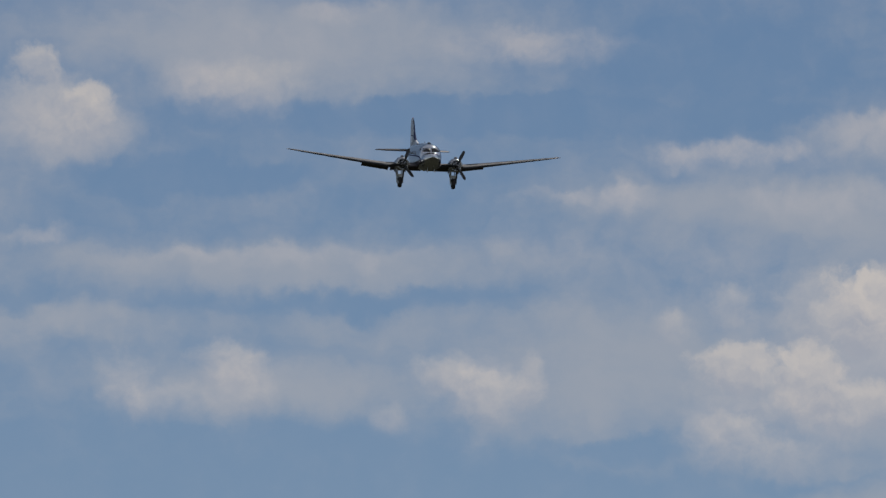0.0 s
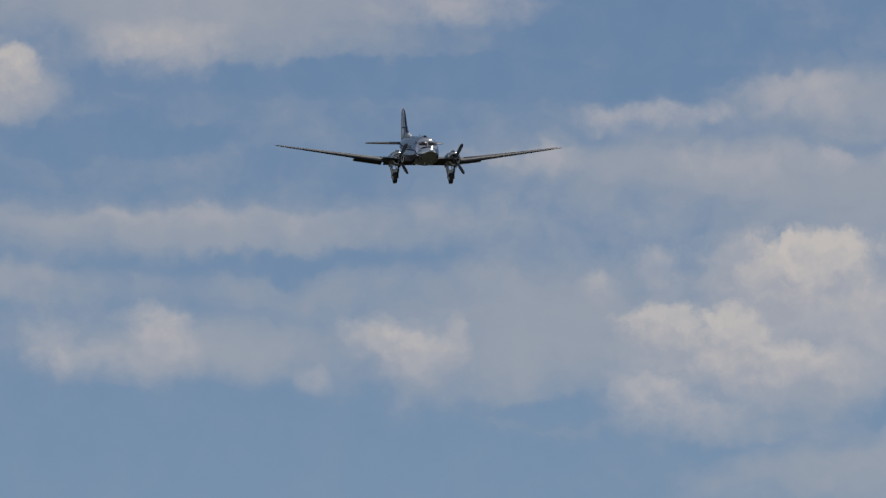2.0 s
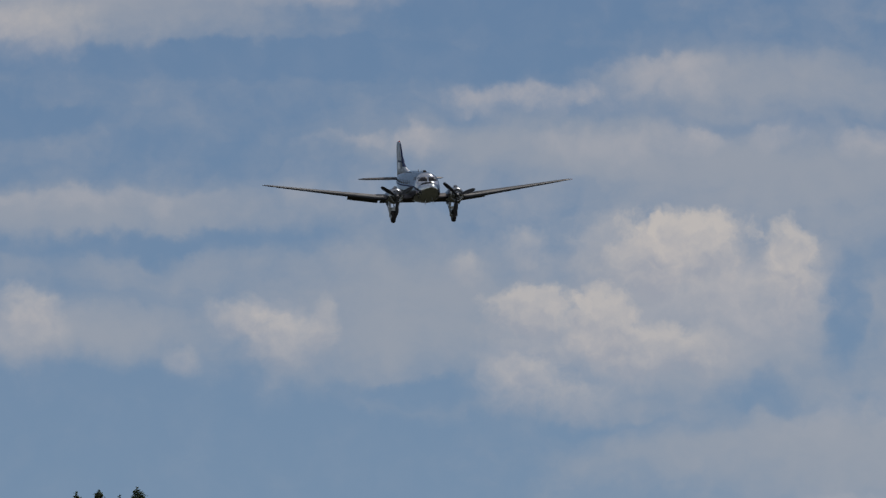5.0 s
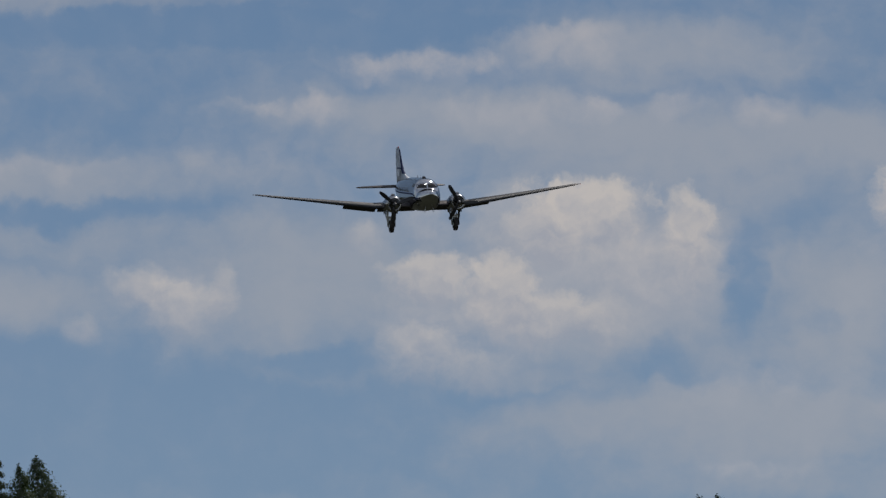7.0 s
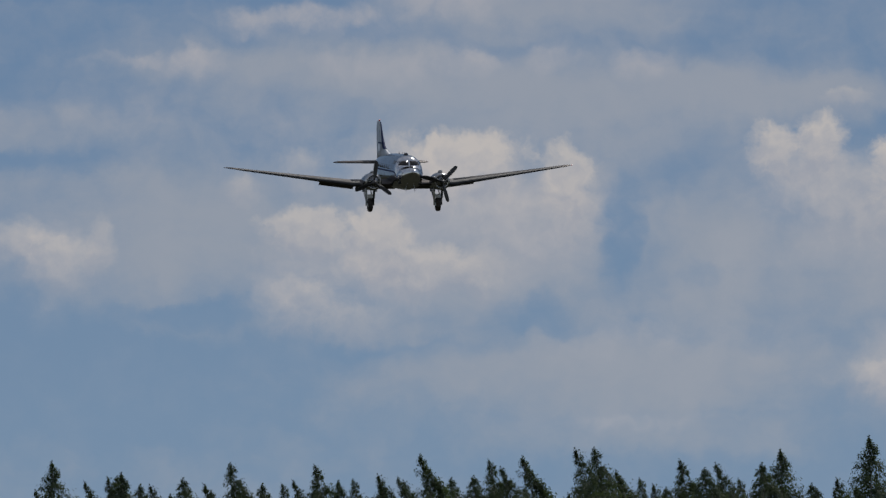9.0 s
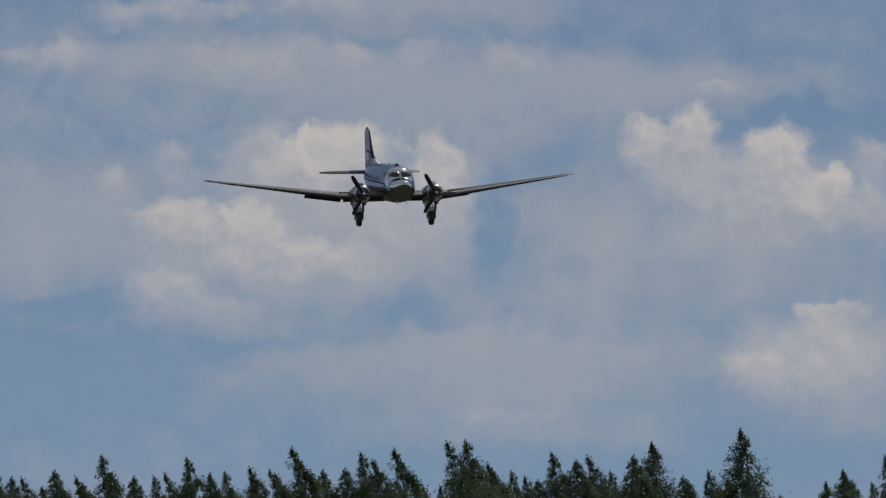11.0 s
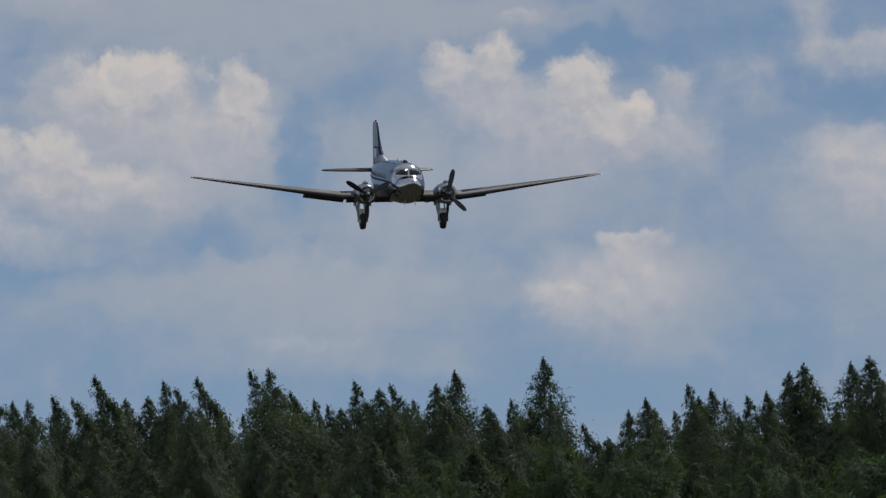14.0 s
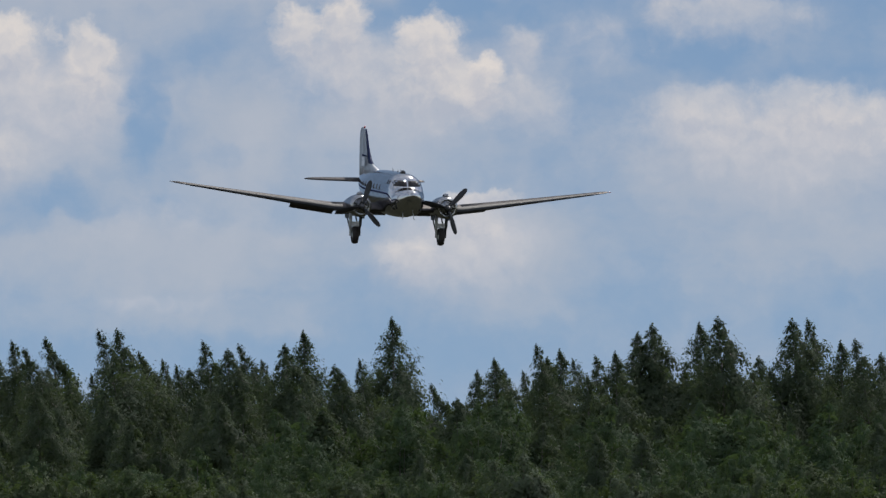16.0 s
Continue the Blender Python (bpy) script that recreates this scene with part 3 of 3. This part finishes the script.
def airliner():
    plane = new("airliner")
    tagged(plane, "polished silver twin-propeller vintage airliner with lowered wheels and flaps", "aircraft")
    rings = [[hull_point(s, 2 * math.pi * i / 36) for i in range(36)] for s, *_ in FUSELAGE]
    part("fuselage", loft(rings), M_SKIN, plane, "bare polished aluminium fuselage")
    # cockpit glazing: two windscreen panes and two side panes on each side
    for s in (-1, 1):
        windscreen_pane(s * 0.035, s * 0.84, 1.26, 1.62, plane)
        for s0, s1 in ((2.95, 3.36), (3.46, 3.86)):
            hull_panel("cockpit_side_window", s0, s1, s * 0.84, s * 1.06, M_GLASS, plane, label="dark cockpit glass")
        for k in range(7):
            hull_panel("cabin_window", 5.3 + 1.08 * k, 5.72 + 1.08 * k, s * 1.18, s * 1.42, M_GLASS, plane, nx=2, ny=2)
        hull_panel("cheat_line", 1.0, 15.0, s * 1.47, s * 1.54, M_NAVY, plane, 0.008, "thin dark blue stripe along the fuselage", 30, 1)
    ys = [-14.448, -14.4, -14.3, -14.15, -13.9, -13.5, -12, -10, -8, -6, -4.25]
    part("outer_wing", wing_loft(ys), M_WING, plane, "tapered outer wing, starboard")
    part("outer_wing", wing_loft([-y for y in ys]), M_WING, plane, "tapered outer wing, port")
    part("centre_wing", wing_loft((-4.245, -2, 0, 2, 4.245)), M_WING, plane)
    for y0, y1 in ((-6.45, -3.62), (-3.42, -0.1), (0.1, 3.42), (3.62, 6.45)):
        flap(y0, y1, plane)
    for s in (-1, 1):
        rows = []
        for y in (3.62, 4.25, 7, 10, 13.3):
            lead, chord, z, thick = wing_station(y)
            ring = foil(chord, thick)
            edge = [(ring[k], sign) for k, sign in ((2, 1), (1, 1), (0, 0), (-1, -1), (-2, -1))]
            rows.append([(NOSE - lead - fx + 0.012, s * y, z + fz + 0.012 * sign) for (fx, fz), sign in edge])
        part("deicer_boot", loft(rows, closed=False, cap=False), M_BOOT, plane, "black rubber strip along the wing's leading edge")
        part("landing_light", turned(((0.02, 0.02), (0.0, 0.09), (-0.1, 0.1)), at=(NOSE - wing_station(8.2)[0] + 0.02, s * 8.2, wing_station(8.2)[2]), sides=12), M_GLASS, plane)
        part("wing_tip_light", turned(((0.06, 0.01), (0.03, 0.04), (-0.06, 0.04)), at=(NOSE - 7.8, s * 14.42, 1.0), sides=8), M_RED if s > 0 else M_WHITE, plane)
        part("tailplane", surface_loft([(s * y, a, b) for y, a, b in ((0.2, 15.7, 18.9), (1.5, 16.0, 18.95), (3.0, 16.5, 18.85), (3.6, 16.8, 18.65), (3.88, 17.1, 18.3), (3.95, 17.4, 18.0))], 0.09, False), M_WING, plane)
        engine(plane, s * 2.82)
        landing_gear(plane, s * 2.82)
    part("fin", surface_loft(FIN_ROWS, 0.09, True), M_FIN, plane, "upright silver tail fin")
    part("rudder", surface_loft(((1.0, 18.14, 19.5), (1.9, 18.14, 19.72), (2.8, 18.14, 19.8), (3.6, 18.14, 19.85), (4.1, 18.14, 19.75), (4.38, 18.14, 19.5), (4.47, 18.2, 19.1)), 0.06, True), M_FIN, plane)
    edge = []
    for z, lead, trail in FIN_ROWS[3:]:
        ring = foil(trail - lead, 0.09, 7)
        edge.append([(NOSE - lead - fx + 0.02, fy * 1.06 + 0.008 * sign, z) for (fx, fy), sign in ((ring[3], 1), (ring[2], 1), (ring[1], 1), (ring[0], 0), (ring[-1], -1), (ring[-2], -1), (ring[-3], -1))])
    part("fin_boot", loft(edge, closed=False, cap=False), M_NAVY, plane, "dark strip along the tail fin's leading edge")
    for s in (-1, 1):
        part("tail_band", loft([[(NOSE - x, s * (0.15 + d), z) for x, z in ((16.2, 2.62), (18.05, 2.62), (18.05, 2.74), (16.3, 2.74))] for d in (0, 0.006)]), M_NAVY, plane, "dark painted line across the tail fin", smooth=False)
        part("tail_marking", loft([[(NOSE - x, s * (0.155 + d), z) for x, z in ((16.95, 1.98), (18.0, 1.98), (18.0, 2.56), (16.95, 2.56))] for d in (0, 0.012)]), M_WHITE, plane, "white square marking on the tail fin", smooth=False)
    part("beacon", turned(((-0.06, 0.05), (0.0, 0.07), (0.06, 0.04)), at=(NOSE - 18.2, 0, 4.5), sides=10), M_RED, plane, "small red beacon on top of the fin")
    part("tail_wheel", turned(((-0.07, 0.1), (-0.09, 0.18), (0, 0.22), (0.09, 0.18), (0.07, 0.1)), axis="y", sides=16, at=(NOSE - 17.4, 0, -0.05)), M_RUBBER, plane)
    part("tail_wheel_fork", tube(((NOSE - 17.1, 0, 0.45), (NOSE - 17.4, 0.11, -0.05)), 0.04, 8), M_DARKSTEEL, plane)
    part("astrodome", turned(((0.3, 0.02), (0.22, 0.14), (0, 0.2), (-0.22, 0.14), (-0.3, 0.02)), at=(NOSE - 3.9, 0, 2.05), sides=14), M_GLASS, plane)
    for x, h in ((4.6, 0.2), (5.6, 0.16), (7.4, 0.2)):
        part("aerial_mast", tube(((NOSE - x, 0, 2.0), (NOSE - x - 0.1, 0, 2.05 + h)), (0.035, 0.015), 6), M_DARKSTEEL, plane)
    for s in (-1, 1):
        part("pitot_mast", tube(((NOSE - 1.5, s * 0.35, -0.5), (NOSE - 1.55, s * 0.37, -0.8), (NOSE - 1.25, s * 0.37, -0.82)), 0.025, 6), M_STEEL, plane)
    return plane, propeller(plane, -2.82), propeller(plane, 2.82)


airliner_ob, prop_starboard, prop_port = airliner()


# ---- ground ----
def disc(radius, rings, sides):
    bm = bmesh.new()
    prev = None
    for k in range(rings + 1):
        r = radius * (k / rings) ** 2.2 + 0.01
        ring = []
        for i in range(sides):
            a = 2 * math.pi * i / sides
            x, y = r * math.cos(a), r * math.sin(a)
            ring.append(bm.verts.new((x, y, 0.25 * noise.noise((x * 0.01, y * 0.01, 3.0)) - 0.15)))
        if prev:
            for i in range(sides):
                j = (i + 1) % sides
                bm.faces.new((prev[i], prev[j], ring[j], ring[i]))
        else:
            bm.faces.new(ring)
        prev = ring
    return bm


tagged(part("ground", disc(4900, 40, 120), M_GRASS), "flat airfield meadow of short green grass", "ground", kind="structure")


# ---- trees ----
def leaf_cloud(name, rng, spots, size, material, squash=1.0):
    """A crown: a clump of small pointed leaves at every spot (place, spread, count, droop), shaded as one soft mass."""
    verts, faces, normals = [], [], []
    for centre, spread, count, droop in spots:
        for _ in range(int(count * 1.55)):
            p = Vector((rng.gauss(0, spread), rng.gauss(0, spread), rng.gauss(0, spread * squash))) + centre
            s = size * rng.uniform(0.6, 1.35) * min(1.0, 0.45 + spread * 3.5)
            out = Vector((p.x, p.y, 0)).normalized() * 0.6 + (p - centre).normalized() * 0.4 + Vector((rng.gauss(0, 0.1), rng.gauss(0, 0.1), 0.45))
            face = out + Vector((rng.gauss(0, 0.22), rng.gauss(0, 0.22), rng.gauss(0, 0.22)))
            way = face.cross(Vector((rng.gauss(0, 0.5), rng.gauss(0, 0.5), 0.3 - droop))).cross(face).normalized()
            side = way.cross(face).normalized()
            k = len(verts)
            verts += [p - way * s + side * s * 0.6, p - way * s - side * s * 0.6, p + way * s]
            if (verts[k + 1] - verts[k]).cross(verts[k + 2] - verts[k]).dot(out) < 0:
                verts[k], verts[k + 1] = verts[k + 1], verts[k]
            normals += [out.normalized()] * 3
            faces.append((k, k + 1, k + 2))
    me = bpy.data.meshes.new(name)
    me.from_pydata(verts, [], faces)
    me.shade_smooth()
    me.normals_split_custom_set_from_vertices(normals)
    me.materials.append(material)
    return me


def wood(rng, height, bend, girth, limbs):
    """Tapered trunk and limbs as one bmesh; returns it."""
    bm = bmesh.new()

    def bar(points, r0, r1, sides):
        prev = None
        for k, p in enumerate(points):
            r = r0 + (r1 - r0) * k / (len(points) - 1)
            ring = [bm.verts.new(p + Vector((r * math.cos(6.283 * i / sides), r * math.sin(6.283 * i / sides), 0))) for i in range(sides)]
            if prev:
                for i in range(sides):
                    j = (i + 1) % sides
                    bm.faces.new((prev[i], prev[j], ring[j], ring[i]))
            prev = ring
    bar([stem(height, bend, k / 10) for k in range(11)], girth, 0.012, 8)
    for a, b, c in limbs:
        bar([a, b, c], 0.022, 0.006, 3)
    return bm


def stem(height, bend, k):
    """A point on a leaning stem whose top is bent by the wind."""
    return Vector((bend * height * k ** 3, 0.15 * bend * height * math.sin(3 * k), height * k))


def birch(rng, height, bend, width, full, material, leaf=0.1, low=0.3, power=0.92):
    """A wind-bent birch: rising limbs with drooping twigs, a cone below and thin at the tip."""
    limbs, spots = [], []
    count = int(66 * full)
    for i in range(count):
        k = low + (0.985 - low) * ((i + rng.random()) / count) ** 0.66
        root = stem(height, bend, k)
        reach = width * (1 - k) ** power * rng.uniform(0.6, 1.1) + 0.03
        thin = 1.0 if k < 0.7 else 0.78                        # a little looser towards the tip
        a = rng.uniform(0, 6.283)
        reach *= 1 - 5 * bend * math.cos(a)
        out = Vector((math.cos(a), math.sin(a), 0))
        lift = rng.uniform(0.5, 1.2)
        mid = root + out * reach * 0.5 + Vector((bend * reach * 2, 0, reach * 0.45 * lift))
        end = root + out * reach + Vector((bend * reach * 4, 0, reach * 0.5 * lift - 0.25 * reach))
        limbs.append((root, mid, end))
        for q in (0.3, 0.5, 0.7, 0.87, 1.0):
            p = root.lerp(mid, q / 0.5) if q < 0.5 else mid.lerp(end, (q - 0.5) / 0.5)
            hang = rng.uniform(0.0, 0.35) * min(1.2, reach)
            spots.append((p - Vector((0, 0, hang * q)), (0.05 + 0.1 * reach) * thin, int((7 + 14 * reach) * thin), 0.9))
    for i in range(16):                                        # the leader's own twigs
        k = 0.88 + 0.12 * i / 15
        spots.append((stem(height, bend, k) + Vector((rng.gauss(0, 0.06), rng.gauss(0, 0.06), 0)), 0.02 + 0.5 * (1 - k), 6, 0.5))
    return limbs, leaf_cloud("crown", rng, spots, leaf, material, 1.3)


def spruce(rng, height, width):
    """A spruce: tiers of drooping boughs under a thin spire."""
    limbs, spots = [], []
    tiers = 22
    for i in range(tiers):
        k = 0.15 + 0.83 * i / (tiers - 1)
        reach = width * (1 - k) ** 0.8 + 0.06
        for j in range(7):
            a = 6.283 * (j + rng.random()) / 7
            out = Vector((math.cos(a), math.sin(a), 0))
            root = stem(height, 0.0, k)
            r = reach * rng.uniform(0.6, 1.1)
            end = root + out * r - Vector((0, 0, 0.3 * r))
            limbs.append((root, root.lerp(end, 0.5), end))
            for q in (0.3, 0.55, 0.8, 1.0):
                spots.append((root.lerp(end, q), 0.06 + 0.08 * reach, int(7 + 16 * reach), 0.9))
    for i in range(8):
        spots.append((stem(height, 0, 0.93 + 0.07 * i / 7), 0.035, 8, -0.4))
    return limbs, leaf_cloud("crown", rng, spots, 0.07, M_NEEDLE, 0.9)


def tree_kind(name, label, rng, maker, bark, girth, height, bend, *rest):
    limbs, crown = maker(rng, height, *((bend,) if maker is birch else ()), *rest)
    thing = new(name)
    tagged(thing, label, "tree", "trees along the wood's edge")
    part("trunk", wood(rng, height, bend, girth, limbs), bark, thing)
    crown_ob = new("crown", crown)
    crown_ob.parent = thing
    return thing, height, Vector((bend * height, 0.15 * bend * height * math.sin(3), 0))


def thicket(rng, height, width, stems, material, leaf=0.085):
    """A many-stemmed bush: rising stems that spread from one root, each with its own rounded plume."""
    limbs, spots = [], []
    for i in range(stems):
        a = 6.283 * (i + rng.uniform(-0.3, 0.3)) / stems
        lean = width * rng.uniform(0.25, 0.75) * (0.0 if i == 0 else 1.0)
        tall = height * (1.0 if i == 0 else rng.uniform(0.6, 0.95))
        top = Vector((math.cos(a) * lean, math.sin(a) * lean, tall))
        elbow = Vector((top.x * 0.6, top.y * 0.6, tall * 0.5))
        limbs.append((Vector((0, 0, 0.1)), elbow, top))
        plume = rng.uniform(0.8, 1.25) * width * 0.52
        for j in range(17):
            k = 0.18 + 0.81 * ((j + rng.random()) / 17) ** 0.8
            root = (Vector((0, 0, 0.1)).lerp(elbow, k / 0.5) if k < 0.5 else elbow.lerp(top, (k - 0.5) / 0.5))
            b = rng.uniform(0, 6.283)
            reach = plume * min(1.0, 2.2 * (1 - k)) ** 0.7 * rng.uniform(0.5, 1.1) + 0.06
            end = root + Vector((math.cos(b) * reach, math.sin(b) * reach, reach * rng.uniform(0.1, 0.7)))
            limbs.append((root, root.lerp(end, 0.5) + Vector((0, 0, 0.06 * reach)), end))
            for q in (0.4, 0.7, 1.0):
                spots.append((root.lerp(end, q) - Vector((0, 0, rng.uniform(0, 0.2) * reach)), 0.07 + 0.14 * reach, int(7 + 17 * reach), 0.7))
        for j in range(4):
            spots.append((top - Vector((0, 0, 0.14 * j)), 0.04 + 0.05 * j, 9, 0.4))
    return limbs, leaf_cloud("crown", rng, spots, leaf, material, 1.15)


rng = random.Random(7)
TALL = [
    tree_kind("birch_tree", "tall slender birch with an upright pointed top", rng, birch, M_BIRCH, 0.1, 11.0, -0.015, 5.0, 1.1, M_LEAF_TOP, 0.075, 0.28, 0.98),
    tree_kind("birch_tree", "tall slender birch leaning with the wind", rng, birch, M_BIRCH, 0.1, 11.0, -0.13, 5.6, 1.05, M_LEAF_TOP, 0.075, 0.28, 1.0),
    tree_kind("birch_tree", "tall birch with a broad dense crown", rng, birch, M_BIRCH, 0.11, 11.0, -0.04, 4.7, 1.15, M_LEAF_TOP, 0.08, 0.3, 0.85),
    tree_kind("birch_tree", "thin birch with a sparse wind-blown top", rng, birch, M_BIRCH, 0.08, 11.0, -0.15, 4.9, 1.05, M_LEAF_TOP, 0.075, 0.28, 1.0),
    tree_kind("birch_tree", "tall slender birch with hanging twigs", rng, birch, M_BIRCH, 0.1, 11.0, -0.09, 5.6, 1.05, M_LEAF_TOP, 0.075, 0.28, 0.98),
    tree_kind("spruce_tree", "dark green pointed spruce", rng, spruce, M_BARK, 0.12, 11.0, 0.0, 1.9),
]
LOW = [
    tree_kind("young_birch", "bushy bright green young birch at the wood's edge", rng, thicket, M_BIRCH, 0.05, 7.0, 0.0, 3.0, 6, M_LEAF_LOW),
    tree_kind("young_birch", "rounded green young birch in full leaf", rng, thicket, M_BIRCH, 0.05, 7.0, 0.0, 2.4, 5, M_LEAF_LOW),
    tree_kind("young_birch", "dense low birch with soft green leaves", rng, thicket, M_BIRCH, 0.05, 7.0, 0.0, 3.5, 7, M_LEAF_LOW),
    tree_kind("young_birch", "slender young birch in dark green leaf", rng, birch, M_BIRCH, 0.06, 7.0, -0.03, 2.9, 0.7, M_LEAF_TOP, 0.085, 0.25, 0.68),
]
WILLOW = tree_kind("willow_bush", "pale silvery willow bush before the birches", rng, thicket, M_BARK, 0.04, 4.0, 0.0, 1.6, 5, M_LEAF_PALE, 0.08)
OLIVE = tree_kind("willow_bush", "low olive-green willow bush at the meadow's edge", rng, thicket, M_BARK, 0.04, 4.0, 0.0, 2.6, 7, M_LEAF_OLIVE, 0.08)
used = set()


def plant(kind, u, v, distance, turn, tall=None):
    """Stands a tree so that its tip shows at the angles u, v from the spot where the camera stands."""
    thing, height, tip = kind
    a = (u - 784) / SKY_F
    top = 1.7 + (951 - v) / SKY_F * distance + 0.12
    at = Vector((math.sin(a) * distance, math.cos(a) * distance, -0.15))
    size = top / height
    at -= Matrix.Rotation(radians(turn), 3, "Z") @ tip * size
    if thing.name in used:
        thing = copy_thing(thing, Matrix.Identity(4))
    used.add(thing.name)
    thing.matrix_basis = Matrix.Translation(at) @ Matrix.Rotation(radians(turn), 4, "Z") @ Matrix.Diagonal((size, size, size, 1))


# tips of the tall trees: u, v, kind
TIPS_A = (
    (-894, 557, 0), (-854, 553, 5), (-817, 562, 0), (-788, 549, 2), (-930, 575, 5), (-541, 640, 0), (-572, 690, 3), (-485, 675, 3), (-443, 668, 1), (-418, 660, 0),
    (-368, 682, 1), (-310, 670, 2), (-273, 680, 3), (-226, 643, 4), (-116, 673, 3), (-76, 646, 4), (-31, 687, 3), (35, 663, 1), (69, 667, 3), (109, 628, 3),
)
TIPS_B = (
    (232, 637, 4), (253, 650, 1), (290, 631, 3), (384, 617, 1), (418, 616, 4), (455, 655, 3), (522, 680, 1), (570, 637, 4), (613, 652, 2), (633, 643, 1),
    (714, 643, 2), (748, 619, 0), (811, 689, 2), (842, 689, 1), (905, 595, 0), (973, 713, 3), (1001, 744, 3), (1019, 738, 3), (1056, 689, 0), (1086, 668, 0),
)
TIPS_C = (
    (1160, 643, 4), (1202, 652, 0), (1251, 698, 0), (1300, 656, 0), (1339, 622, 2), (1364, 607, 2), (1449, 604, 0), (1480, 595, 2), (1544, 690, 0), (1571, 686, 3),
    (1611, 598, 2), (1640, 598, 4), (1699, 637, 0), (1724, 634, 4), (1769, 659, 2), (1815, 640, 0), (1860, 650, 2),
)
for u, v, kind in TIPS_A + TIPS_B + TIPS_C:
    if kind == 5:
        turn = rng.uniform(0, 360)
    else:
        turn = rng.uniform(-35, 35)
    plant(TALL[kind], u, v, rng.uniform(728, 752), turn)
# closed stand behind the tips, a little lower
for i in range(56):
    u = -420 + 42 * i + rng.uniform(-9, 9)
    low = 4 if u < 200 else 85 if 930 < u < 1060 else 0
    plant(TALL[rng.choice((0, 2, 2, 4, 1))], u, rng.uniform(662, 698) + low, rng.uniform(756, 785), rng.uniform(-40, 40))
# young birches before the stand: dark and tall at one end, bright and bushy at the other
for i in range(46):
    u = -300 + 48 * i + rng.uniform(-28, 28)
    if u < 650:
        plant((TALL[2], LOW[3], TALL[0])[i % 3], u, rng.uniform(715, 790), rng.uniform(702, 724), rng.uniform(-60, 60))
    else:
        plant(LOW[i % 4], u, rng.uniform(738, 792), rng.uniform(702, 724), rng.uniform(0, 360))
for i in range(42):
    u = -20 + 46 * i + rng.uniform(-25, 25)
    plant(LOW[(i * 2 + i // 4) % 4], u, rng.uniform(800, 862) + (25 if u < 650 else 0), rng.uniform(674, 698), rng.uniform(0, 360))
for i in range(30):
    plant(LOW[i % 3] if i % 2 else OLIVE, 150 + 58 * i + rng.uniform(-25, 25), rng.uniform(858, 892), rng.uniform(650, 668), rng.uniform(0, 360))
for u, v in ((1138, 838), (1162, 868), (1330, 872), (834, 888), (640, 884), (1556, 880)):
    plant(WILLOW, u, v, rng.uniform(640, 648), rng.uniform(0, 360))
for u, v in ((250, 862), (330, 880), (440, 868), (540, 884), (1720, 878), (1600, 890)):
    plant(OLIVE, u, v, rng.uniform(636, 646), rng.uniform(0, 360))
for thing, *_ in TALL + LOW + [WILLOW, OLIVE]:
    if thing.name not in used:
        plant((thing, 11.0, Vector()), 2000, 700, 760, 0)


# ---- what moves ----
# blade angles seen at half seconds (degrees, starboard and port), the propellers turning on between them
BLADES = (
    (0.0, -20, -26), (0.5, -22, -65), (1.0, -12, -70), (1.5, -35, -6), (2.0, -28, -26), (2.5, -75, -95), (3.0, -58, -103),
    (3.5, -100, -27), (6.0, -75, -62), (6.5, -96, -98), (7.0, -71, -91), (7.5, -110, -2), (8.0, -113, -1), (8.5, -10, -50),
    (9.0, -6, -44), (11.5, -20, -44), (12.0, -60, 0), (12.5, -106, -74), (13.0, -45, -76), (13.5, -65, -7), (14.0, -62, -13),
    (14.5, -76, -25), (15.0, -2, -66), (15.5, -50, 0), (16.0, -17, -42),
)


def spin(seen, column):
    """Rows for one propeller, 60 degrees or so a step, which stand at the seen angles at their times."""
    rows, total = [], seen[0][column]
    for a, b in zip(seen, seen[1:]):
        steps = round((b[0] - a[0]) * 30)
        turn = (b[column] - a[column] - 60 * steps + 60) % 120 - 60 + 60 * steps
        for k in range(steps):
            rows.append((a[0] + k / 30, total + turn * k / steps))
        total += turn
    rows.append((seen[-1][0], total))
    return rows


def motions():
    walk(airliner_ob, [(t, pose(x, y, z, rx, ry, rz)) for t, x, y, z, rx, ry, rz in FLIGHT])
    for prop, column, y in ((prop_starboard, 1, -2.82), (prop_port, 2, 2.82)):
        walk(prop, [(t, pose(NOSE - 2.6, y, THRUST, angle)) for t, angle in spin(BLADES, column)])


motions()
